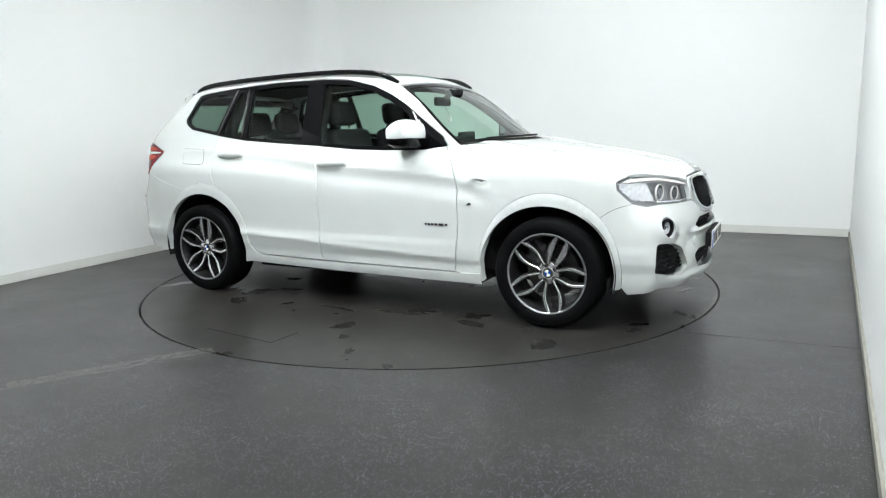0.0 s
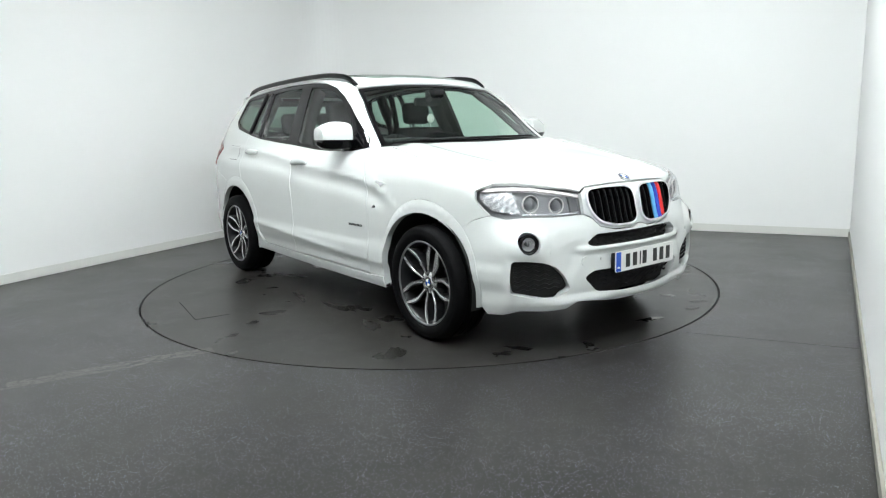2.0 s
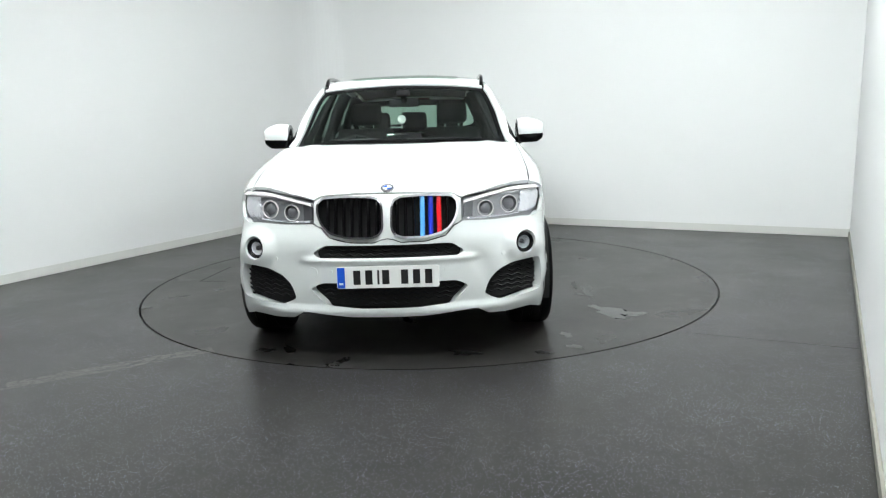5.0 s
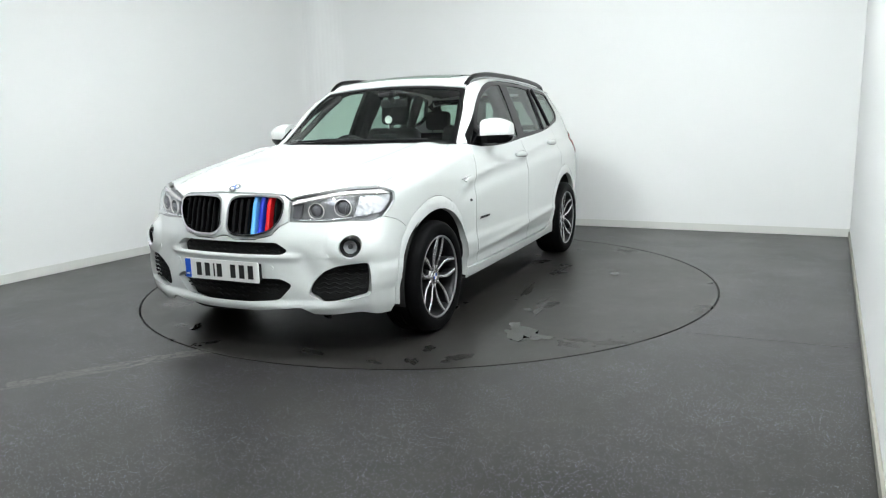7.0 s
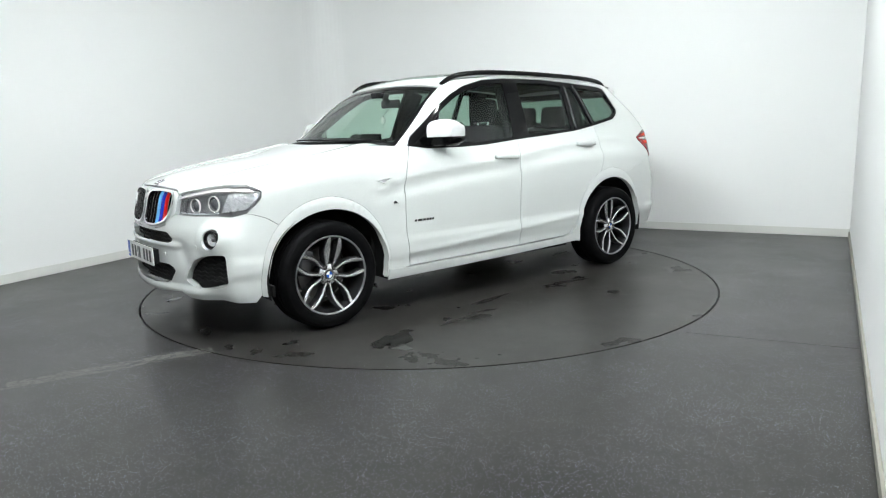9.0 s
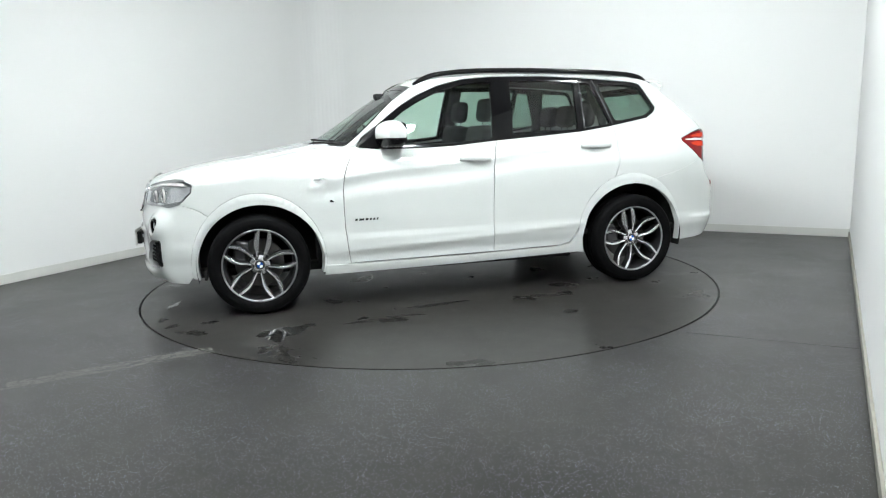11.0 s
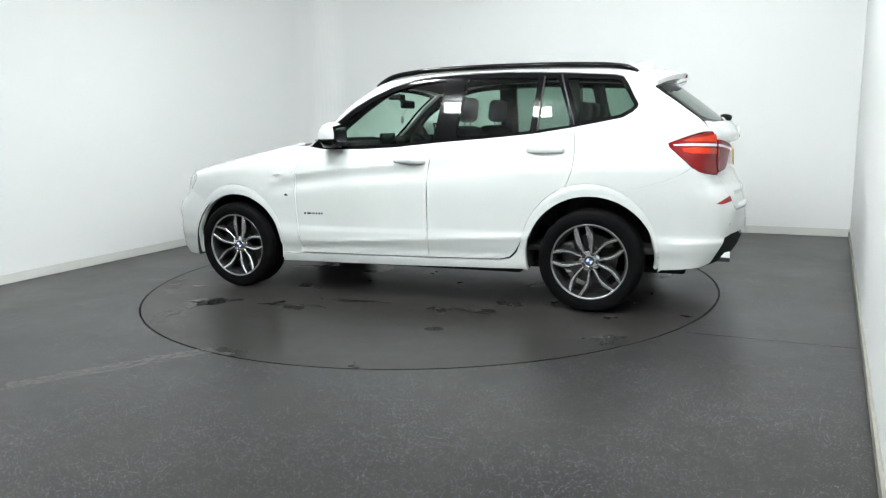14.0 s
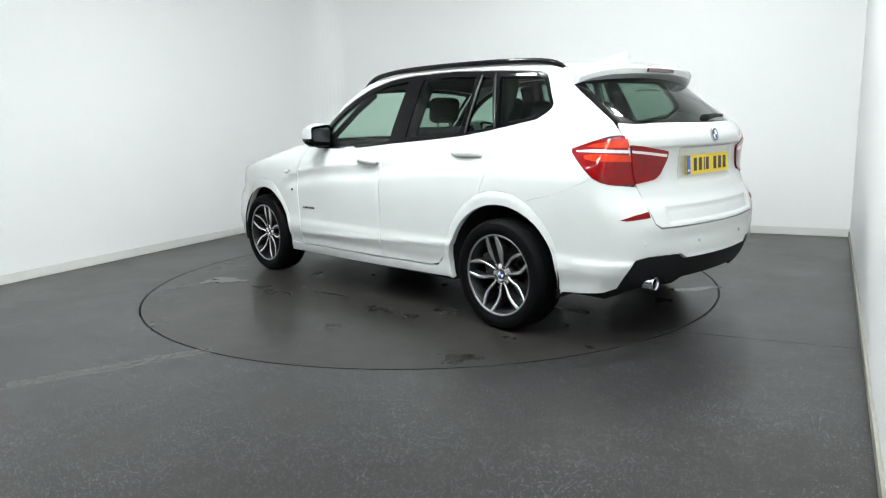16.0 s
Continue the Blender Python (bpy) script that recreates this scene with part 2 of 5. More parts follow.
def floor_material(name, fleck_share, damp=0.0):
    m = bpy.data.materials.new(name)
    m.use_nodes = True
    nt = m.node_tree
    b = nt.nodes["Principled BSDF"]
    b.inputs["Specular IOR Level"].default_value = 0.28
    L = nt.links.new
    geo = nt.nodes.new("ShaderNodeTexCoord")

    def noise_node(scale, detail=5):
        n = nt.nodes.new("ShaderNodeTexNoise")
        n.inputs["Scale"].default_value, n.inputs["Detail"].default_value = scale, detail
        L(geo.outputs["Object"], n.inputs["Vector"])
        return n

    def ramp(src, stops):
        r = nt.nodes.new("ShaderNodeValToRGB")
        while len(r.color_ramp.elements) < len(stops):
            r.color_ramp.elements.new(0.5)
        for e, (pos, val) in zip(r.color_ramp.elements, stops):
            e.position, e.color = pos, (*val, 1) if isinstance(val, tuple) else (val, val, val, 1)
        L(src, r.inputs[0])
        return r

    big = ramp(noise_node(0.7).outputs["Fac"], [(0.3, (0.0185, 0.0172, 0.0158)), (0.7, (0.0285, 0.0268, 0.0250))])
    vor = nt.nodes.new("ShaderNodeTexVoronoi")
    vor.inputs["Scale"].default_value = 150
    L(geo.outputs["Object"], vor.inputs["Vector"])
    fleck = ramp(vor.outputs["Distance"], [(0.22, 1.0), (0.30, 0.0)])
    pick = ramp(vor.outputs["Color"], [(fleck_share, 0.0), (fleck_share + 0.04, 1.0)])
    mul = nt.nodes.new("ShaderNodeMath")
    mul.operation = "MULTIPLY"
    L(fleck.outputs[0], mul.inputs[0])
    L(pick.outputs[0], mul.inputs[1])
    mix = nt.nodes.new("ShaderNodeMix")
    mix.data_type = "RGBA"
    # flecks lie thicker in some places and wear off in others, and no two are alike
    worn = nt.nodes.new("ShaderNodeMath")
    worn.operation = "MULTIPLY"
    L(mul.outputs[0], worn.inputs[0])
    L(ramp(noise_node(2.2, 6).outputs["Fac"], [(0.35, 0.40), (0.60, 1.0)]).outputs[0], worn.inputs[1])
    tone = ramp(vor.outputs["Color"], [(0.30, (0.14, 0.14, 0.20)), (0.55, (0.24, 0.24, 0.40)), (0.80, (0.42, 0.42, 0.50))])
    L(worn.outputs[0], mix.inputs[0])
    L(big.outputs[0], mix.inputs[6])
    L(tone.outputs[0], mix.inputs[7])
    rr = ramp(noise_node(1.6, 8).outputs["Fac"], [(0.3, 0.29), (0.7, 0.36)])
    wet = ramp(noise_node(2.6, 10).outputs["Fac"], [(0.56, 0.0), (0.66, damp)])
    soil = ramp(noise_node(9.0, 9).outputs["Fac"], [(0.35, 0.80), (0.65, 1.18)])
    dull = nt.nodes.new("ShaderNodeMix")
    dull.data_type, dull.blend_type = "RGBA", "MULTIPLY"
    dull.inputs[0].default_value = 1.0
    L(mix.outputs[2], dull.inputs[6])
    L(soil.outputs[0], dull.inputs[7])
    dark = nt.nodes.new("ShaderNodeMix")
    dark.data_type = "RGBA"
    L(wet.outputs[0], dark.inputs[0])
    L(dull.outputs[2], dark.inputs[6])
    dark.inputs[7].default_value = (0.006, 0.006, 0.0056, 1)
    L(dark.outputs[2], b.inputs["Base Color"])
    gloss = nt.nodes.new("ShaderNodeMix")
    L(wet.outputs[0], gloss.inputs[0])
    L(rr.outputs[0], gloss.inputs[2])
    gloss.inputs[3].default_value = 0.17
    L(gloss.outputs[0], b.inputs["Roughness"])
    bp = nt.nodes.new("ShaderNodeBump")
    bp.inputs["Strength"].default_value, bp.inputs["Distance"].default_value = 0.12, 0.002
    L(noise_node(220, 2).outputs["Fac"], bp.inputs["Height"])
    L(bp.outputs["Normal"], b.inputs["Normal"])
    return m


M_FLOOR = floor_material("speckled_vinyl", 0.52, damp=0.12)
M_DISC = floor_material("worn_speckled_vinyl", 0.88, damp=0.45)
build_room()
build_lamps()


def build_turntable():
    table = empty("turntable")
    b = bmesh.new()
    bmesh.ops.create_circle(b, cap_ends=True, radius=DISC_RADIUS, segments=128)
    r = bmesh.ops.extrude_face_region(b, geom=b.faces[:])
    bmesh.ops.translate(b, vec=(0, 0, -0.06), verts=[e for e in r["geom"] if isinstance(e, bmesh.types.BMVert)])
    bmesh.ops.recalc_face_normals(b, faces=b.faces)
    part("disc", b, M_DISC, table)
    for (x0, y0), (x1, y1) in (((-0.62, -1.885), (-0.035, -1.96)), ((-0.035, -1.96), (-0.012, -1.735))):
        d = Vector((x1 - x0, y1 - y0, 0))
        part("hatch_joint", box_bm(d.length, 0.006, 0.002, (0, 0, 0)), M_PIT, table, "dark cut line of a floor hatch", at=Matrix.Translation(((x0 + x1) / 2, (y0 + y1) / 2, 0.0006)) @ Matrix.Rotation(math.atan2(d.y, d.x), 4, "Z"))
    rnd = random.Random(5)
    # x, y, half length, half width, turn in degrees, wet
    for x, y, l, w, turn, wet in ((1.24, 1.22, 0.16, 0.085, 35, 1), (1.30, 1.36, 0.07, 0.05, 70, 1), (1.10, 1.14, 0.06, 0.03, 20, 1), (0.70, 1.17, 0.16, 0.022, 5, 0), (0.74, 1.10, 0.05, 0.02, 30, 1), (0.45, 1.12, 0.10, 0.02, -8, 0),
                                  (-0.62, 0.94, 0.20, 0.03, -12, 0), (-0.80, 0.91, 0.07, 0.028, 0, 1), (1.95, 0.85, 0.05, 0.03, 40, 0), (1.72, 0.84, 0.05, 0.03, 0, 1), (2.03, 0.66, 0.045, 0.025, 80, 0), (2.0, 0.25, 0.09, 0.02, 75, 1),
                                  (1.86, -0.78, 0.08, 0.025, 30, 1), (-1.06, -0.49, 0.07, 0.035, 15, 1), (-0.56, -1.17, 0.04, 0.02, 60, 1), (-0.13, -1.14, 0.14, 0.03, -10, 0), (0.35, -1.08, 0.20, 0.03, 6, 0), (-1.84, -0.97, 0.16, 0.06, 60, 1),
                                  (-1.53, 0.10, 0.12, 0.04, 10, 0), (-0.9, -0.85, 0.16, 0.04, 20, 0), (0.2, 0.92, 0.18, 0.03, 4, 0), (0.9, -1.15, 0.12, 0.04, -20, 0)):
        m = 40
        out = []
        ph = [rnd.uniform(0, 6.28) for _ in range(5)]
        for i in range(m):
            a = 2 * math.pi * i / m
            r = 1 + 0.22 * math.sin(2 * a + ph[0]) + 0.20 * math.sin(3 * a + ph[1]) + 0.14 * math.sin(5 * a + ph[2]) + 0.10 * math.sin(9 * a + ph[3]) + 0.06 * math.sin(14 * a + ph[4])
            out.append((l * r * math.cos(a), w * r * math.sin(a)))
        part("water_patch", slab_bm(out, 0.0012, "z", 0.0), M_WATER if wet else M_DAMP, table, "shallow puddle of water" if wet else "damp patch on the vinyl", at=pose(x, y, 0.0004 + 0.0002 * (len(table.children) % 4), 0, 0, turn))
    return tagged(table, "round floor turntable covered in dark grey speckled vinyl", "turntable")


def build_floor_marks():
    rnd = random.Random(3)
    for (x0, y0), (x1, y1), wide, n, name in (((-3.0, -2.75), (-1.28, -1.80), 0.10, 7, 1), ((-3.75, -1.26), (-2.44, -0.66), 0.07, 4, 0)):
        d = Vector((x1 - x0, y1 - y0, 0))
        side = Vector((-d.y, d.x, 0)).normalized()
        b = bmesh.new()
        for k in range(n):
            off = wide * (k / (n - 1) - 0.5)
            u = 0.0
            while u < 1.0:
                seg = rnd.uniform(0.008, 0.03)
                h = rnd.uniform(0.003, 0.009) if name else rnd.uniform(0.002, 0.006)
                if rnd.random() < (0.8 if name else 0.5):
                    p, q = Vector((x0, y0, 0.0008)) + d * u, Vector((x0, y0, 0.0008)) + d * min(1, u + seg)
                    j = off + rnd.uniform(-0.006, 0.006)
                    vs = [b.verts.new(p + side * (j - h)), b.verts.new(q + side * (j - h)), b.verts.new(q + side * (j + h)), b.verts.new(p + side * (j + h))]
                    b.faces.new(vs)
                u += seg * rnd.uniform(0.9, 1.3)
        bmesh.ops.recalc_face_normals(b, faces=b.faces)
        tagged(mesh_object("tyre_mark", b, M_SCUFF), "pale dusty tyre marks on the dark vinyl floor", "tyre marks", kind="stuff")
    p, q = Vector((1.50, -1.77, 0.0004)), Vector((2.30, -2.16, 0.0004))
    d = q - p
    b = box_bm(d.length, 0.004, 0.001)
    bmesh.ops.transform(b, matrix=Matrix.Translation((p + q) / 2) @ Matrix.Rotation(math.atan2(d.y, d.x), 4, "Z"), verts=b.verts)
    tagged(mesh_object("floor_seam", b, M_DAMP), "thin welded seam between vinyl floor sheets", "floor seam", kind="structure")


build_floor_marks()
TURNTABLE = build_turntable()

# ---------------------------------------------------------------- shape of the car's body


def curve(pairs):
    """A smooth function through (input, value) pairs."""
    xs, ys = np.array([p[0] for p in pairs], float), np.array([p[1] for p in pairs], float)
    d = np.gradient(ys, xs)
    s = np.diff(ys) / np.diff(xs)
    for i in range(1, len(xs) - 1):
        d[i] = 0 if s[i - 1] * s[i] <= 0 else 2 * s[i - 1] * s[i] / (s[i - 1] + s[i])
    d[0], d[-1] = s[0], s[-1]

    def f(x):
        x = np.clip(x, xs[0] - 0.5, xs[-1] + 0.5)
        i = np.clip(np.searchsorted(xs, x) - 1, 0, len(xs) - 2)
        h = xs[i + 1] - xs[i]
        t = (x - xs[i]) / h
        tc = np.clip(t, 0, 1)
        v = (2 * tc**3 - 3 * tc**2 + 1) * ys[i] + (tc**3 - 2 * tc**2 + tc) * h * d[i] + (-2 * tc**3 + 3 * tc**2) * ys[i + 1] + (tc**3 - tc**2) * h * d[i + 1]
        return v + np.where(t < 0, t * h * d[0], 0) + np.where(t > 1, (t - 1) * h * d[-1], 0)
    return f


HOOD = curve([(-2.4, 1.16), (-1.5, 1.20), (-0.5, 1.15), (0.5, 1.13), (0.95, 1.145), (1.05, 1.128), (1.32, 1.085), (1.70, 1.032), (2.03, 0.962), (2.17, 0.915), (2.26, 0.85), (2.4, 0.70)])
HOOD_CROWN = curve([(-2, 0.02), (0.5, 0.02), (1.0, 0.035), (1.9, 0.11), (2.3, 0.12)])
SIDE = curve([(0.15, 0.83), (0.24, 0.890), (0.30, 0.903), (0.36, 0.906), (0.43, 0.920), (0.47, 0.921), (0.53, 0.914), (0.65, 0.916), (0.80, 0.920), (0.92, 0.915), (0.98, 0.903), (1.04, 0.878), (1.10, 0.847),
              (1.20, 0.811), (1.30, 0.772), (1.40, 0.730), (1.50, 0.685), (1.60, 0.636), (1.70, 0.575)])
TAPER = curve([(-2.45, 0.24), (-2.2, 0.130), (-2.05, 0.075), (-1.87, 0.038), (-1.5, 0.014), (-1.0, 0.005), (-0.3, 0.0), (0.3, 0.0), (0.9, 0.004), (1.4, 0.014), (1.8, 0.060), (2.0, 0.115), (2.15, 0.18), (2.35, 0.32)])
SCREEN = curve([(0.9, 1.32), (1.147, 0.948), (1.271, 0.755), (1.425, 0.516), (1.556, 0.285), (1.60, 0.19), (1.70, -0.05)])
ROOF = curve([(-2.3, 1.525), (-2.0, 1.565), (-1.8, 1.598), (-1.4, 1.634), (-1.0, 1.657), (-0.6, 1.667), (-0.3, 1.664), (0.0, 1.643), (0.25, 1.60), (0.6, 1.50)])
NOSE = curve([(0.15, 2.13), (0.24, 2.205), (0.32, 2.245), (0.42, 2.255), (0.55, 2.25), (0.65, 2.245), (0.75, 2.22), (0.85, 2.195), (0.92, 2.16), (1.0, 2.09), (1.2, 1.85)])
TAIL = curve([(0.15, -2.20), (0.28, -2.27), (0.38, -2.335), (0.5, -2.37), (0.65, -2.375), (0.74, -2.355), (0.83, -2.30), (0.95, -2.268), (1.06, -2.275), (1.13, -2.285), (1.19, -2.255), (1.25, -2.200), (1.54, -1.845), (1.7, -1.65)])
CREASE = curve([(-2.2, 1.09), (-1.3, 1.085), (-0.95, 1.065), (-0.55, 1.03), (-0.07, 0.975), (0.45, 0.94), (0.81, 0.895), (1.0, 0.85), (1.3, 0.80)])
SILLCREASE = curve([(-1.2, 0.497), (-0.26, 0.448), (0.76, 0.394), (1.2, 0.385)])


def smooth_max(a, b, r):
    h = np.clip(0.5 + 0.5 * (a - b) / r, 0, 1)
    return b + (a - b) * h + r * h * (1 - h)


def step(a, b, x):
    t = np.clip((x - a) / (b - a), 0, 1)
    return t * t * (3 - 2 * t)


def half_width(x, z):
    w = SIDE(z) - TAPER(x) * (1 - 0.35 * step(0.78, 0.56, z) * step(1.65, 1.9, x))
    fade = step(-1.75, -1.45, x) * step(1.15, 0.95, x)
    c = z - CREASE(x)
    w = w - 0.013 * np.exp(-((c + 0.055) / 0.05) ** 2) * step(-2.0, -1.4, x) * step(1.1, 0.9, x) + 0.004 * np.exp(-((c - 0.01) / 0.018) ** 2) * fade
    k = z - SILLCREASE(x)
    return w + 0.005 * np.exp(-(k / 0.021) ** 2) * fade - 0.003 * step(0.012, -0.055, k) * fade


def solid(p):
    """Below zero inside the body, above zero outside."""
    x, y, z = p[..., 0], np.abs(p[..., 1]), p[..., 2]
    side = (y - half_width(x, z)) * 0.95
    hood_z = HOOD(x) - HOOD_CROWN(x) * y**2 + 0.010 * np.exp(-((y - 0.50 - 0.10 * (1.9 - x)) / 0.05) ** 2) * step(2.15, 1.9, x)
    top = (z - hood_z) * 0.95
    front = (x - (NOSE(z) - 0.31 * y**2 - (0.15 - 0.15 * step(0.78, 0.56, z)) * y**4)) * 0.9
    back = ((TAIL(z) + (0.24 + 0.08 * step(1.15, 1.50, z)) * y**2 + 0.05 * y**4) - x) * 0.85
    lower = smooth_max(smooth_max(top, side, 0.085), smooth_max(front, top, 0.06), 0.02)
    lower = smooth_max(lower, smooth_max(front, side, 0.10 - 0.035 * step(0.78, 0.58, z)), 0.02)
    screen = (x - (SCREEN(z) - (0.20 + 0.18 * step(1.50, 1.15, z)) * y**2)) * 0.56
    roof = z - (ROOF(x) - 0.09 * y**2)
    green = smooth_max(smooth_max(roof, side, 0.075), smooth_max(screen, roof, 0.03), 0.01)
    green = smooth_max(green, smooth_max(screen, side, 0.06), 0.01)
    body = -smooth_max(-lower, -green, 0.015)
    return smooth_max(body, back, 0.07)


def slope(p):
    g = np.empty_like(p)
    for k in range(3):
        e = np.zeros(3)
        e[k] = 1.5e-3
        g[..., k] = solid(p + e) - solid(p - e)
    return g / np.maximum(np.linalg.norm(g, axis=-1, keepdims=True), 1e-9)


def cast(start, way, reach=1.6):
    """Where rays that start inside the body leave it."""
    lo, hi = np.zeros(len(start)), np.full(len(start), reach)
    for _ in range(26):
        mid = (lo + hi) / 2
        inside = solid(start + way * mid[:, None]) < 0
        lo, hi = np.where(inside, mid, lo), np.where(inside, hi, mid)
    return start + way * lo[:, None]


class Mapping:
    """A flat chart of one region of the body: to3d lays chart points on the body, to2d takes body points to the chart."""

    def __init__(self, kind, sign=1):
        self.kind, self.sign = kind, sign

    def to3d(self, q):
        q = np.asarray(q, float).reshape(-1, 2)
        n, k, s = len(q), self.kind, self.sign
        a, b, o, i = q[:, 0], q[:, 1], np.zeros(len(q)), np.ones(len(q))
        if k == "side":
            return cast(np.stack([a, 0 * a + 0.05 * s, b], 1), np.stack([o, s * i, o], 1))
        if k == "top":
            return cast(np.stack([a, b, 0 * a + 0.7], 1), np.stack([o, o, i], 1))
        if k == "front":
            return cast(np.stack([0 * a + 1.2, a, b], 1), np.stack([i, o, o], 1))
        if k == "rear":
            return cast(np.stack([0 * a - 1.2, a, b], 1), np.stack([-i, o, o], 1))
        if k == "sec":
            al = b / 0.7
            return cast(np.stack([a, 0 * a + 0.15 * s, 0 * a + 0.75], 1), np.stack([o, s * np.cos(al), np.sin(al)], 1))
        if k == "nose":
            al = a / 0.85
            return cast(np.stack([0 * a + 1.4, 0 * a, b], 1), np.stack([np.cos(al), np.sin(al), o], 1))
        if k == "tail":
            al = a / 0.9
            return cast(np.stack([0 * a - 1.45, 0 * a, b], 1), np.stack([-np.cos(al), np.sin(al), o], 1))

    def to2d(self, p):
        p = np.asarray(p, float).reshape(-1, 3)
        k = self.kind
        if k == "side":
            return p[:, [0, 2]]
        if k == "top":
            return p[:, [0, 1]]
        if k in ("front", "rear"):
            return p[:, [1, 2]]
        if k == "sec":
            return np.stack([p[:, 0], 0.7 * np.arctan2(p[:, 2] - 0.75, p[:, 1] * self.sign - 0.15)], 1)
        if k == "nose":
            return np.stack([0.85 * np.arctan2(p[:, 1], p[:, 0] - 1.4), p[:, 2]], 1)
        return np.stack([0.9 * np.arctan2(p[:, 1], -(p[:, 0] + 1.45)), p[:, 2]], 1)


def on(kind, pts, sign=1):
    """Body points from chart points (side: x z; top: x y; front and rear: y z). sign -1 mirrors them to the right side."""
    q = np.array(pts, float)
    if sign < 0 and kind in ("front", "rear"):
        q[:, 0] *= -1
    if sign < 0 and kind == "top":
        q[:, 1] *= -1
    return Mapping(kind, sign).to3d(q)


def dense(q, gap):
    out = []
    for a, b in zip(q, np.roll(q, -1, 0)):
        n = max(1, int(np.ceil(np.linalg.norm(b - a) / gap)))
        out += [a + (b - a) * i / n for i in range(n)]
    return np.array(out)


def area(q):
    x, y = q[:, 0], q[:, 1]
    return 0.5 * np.sum(x * np.roll(y, -1) - y * np.roll(x, -1))


def inset(q, d):
    """Move a closed outline inwards by d."""
    if d == 0:
        return q
    t = np.roll(q, -1, 0) - np.roll(q, 1, 0)
    n = np.stack([-t[:, 1], t[:, 0]], 1) / np.maximum(np.linalg.norm(t, axis=1, keepdims=True), 1e-9)
    return q + n * d * np.sign(area(q))


def within(q, poly):
    x, y = q[:, 0][:, None], q[:, 1][:, None]
    a, b = poly, np.roll(poly, -1, 0)
    cond = (a[:, 1] > y) != (b[:, 1] > y)
    with np.errstate(divide="ignore", invalid="ignore"):
        xi = (b[:, 0] - a[:, 0]) * (y - a[:, 1]) / (b[:, 1] - a[:, 1]) + a[:, 0]
    return (np.sum(cond & (x < xi), 1) % 2) == 1


def edge_distance(q, poly):
    a, b = poly, np.roll(poly, -1, 0)
    d = b - a
    t = np.clip(np.sum((q[:, None] - a) * d, 2) / np.maximum(np.sum(d * d, 1), 1e-12), 0, 1)
    return np.min(np.linalg.norm(q[:, None] - (a + t[..., None] * d), axis=2), 1)


from mathutils.geometry import delaunay_2d_cdt


def panel(name, chart, outline, mat, parent, holes=(), lift=0.0, gap=0.0018, thick=0.018, res=0.035, fine=0.018, label="", deform=None, rim=True, soften=0):
    """A sheet of the body inside an outline of body points, with a rim turned inwards. lift: how proud it stands. deform(points): extra height."""
    q = chart.to2d(outline)
    for _ in range(soften):
        q = np.concatenate([0.75 * q + 0.25 * np.roll(q, -1, 0), 0.25 * q + 0.75 * np.roll(q, -1, 0)], 1).reshape(-1, 2)
    q = inset(dense(q, fine), gap)
    loops = [q] + [inset(dense(chart.to2d(h), fine), -0.001) for h in holes]
    lo, hi = q.min(0), q.max(0)
    gx, gy = np.meshgrid(np.arange(lo[0], hi[0], res), np.arange(lo[1], hi[1], res * 0.9))
    gx[1::2] += res / 2
    grid = np.stack([gx.ravel(), gy.ravel()], 1)
    keep = within(grid, q) & (edge_distance(grid, q) > res * 0.4)
    for h in loops[1:]:
        keep &= ~within(grid, h) & (edge_distance(grid, h) > res * 0.4)
    pts = np.concatenate(loops + [grid[keep]])
    edges, k = [], 0
    for l in loops:
        edges += [(k + i, k + (i + 1) % len(l)) for i in range(len(l))]
        k += len(l)
    vs, _, fs, *_ = delaunay_2d_cdt([Vector(p) for p in pts], edges, [], 0, 1e-6)
    flat = np.array([(v.x, v.y) for v in vs])
    fs = [f for f in fs if len(f) == 3]
    mid = np.array([flat[list(f)].mean(0) for f in fs])
    ok = within(mid, q)
    for h in loops[1:]:
        ok &= ~within(mid, h)
    fs = [tuple(f) for f, o in zip(fs, ok) if o]
    p = chart.to3d(flat)
    nrm = slope(p)
    if deform is None:
        p = p + nrm * lift
    else:
        grad = np.empty_like(p)
        for k in range(3):
            e = np.zeros(3)
            e[k] = 2e-3
            grad[:, k] = (deform(p + e) - deform(p - e)) / 4e-3
        p = p + nrm * (lift + deform(p)[:, None])
        grad -= nrm * np.sum(grad * nrm, 1, keepdims=True)
        nrm = nrm - grad
        nrm /= np.linalg.norm(nrm, axis=1, keepdims=True)
    fixed = []
    for f in fs:
        a, b, c = p[list(f)]
        fixed.append(f if np.dot(np.cross(b - a, c - a), nrm[f[0]]) > 0 else f[::-1])
    count = {}
    for f in fixed:
        for e in zip(f, f[1:] + f[:1]):
            count[e] = count.get(e, 0) + 1
    rim_edges = [e for e in count if (e[1], e[0]) not in count]
    verts, normals, faces = list(p), list(nrm), list(fixed)
    if rim:
        top, low = {}, {}
        for e in rim_edges:
            for i in e:
                if i not in top:
                    top[i] = len(verts)
                    verts.append(p[i])
                    low[i] = len(verts)
                    verts.append(p[i] - nrm[i] * thick)
            a, b = e
            faces.append((top[b], top[a], low[a], low[b]))
    me = bpy.data.meshes.new(name)
    me.from_pydata([tuple(v) for v in verts], [], faces)
    me.materials.append(mat)
    me.polygons.foreach_set("use_smooth", [i < len(fixed) for i in range(len(faces))])
    me.update()
    custom = np.zeros((len(verts), 3))
    custom[:len(p)] = nrm
    idx = np.zeros(len(me.loops), int)
    me.loops.foreach_get("vertex_index", idx)
    me.normals_split_custom_set([tuple(v) for v in custom[idx]])
    ob = new(name, me)
    ob.parent = parent
    return tagged(ob, label)


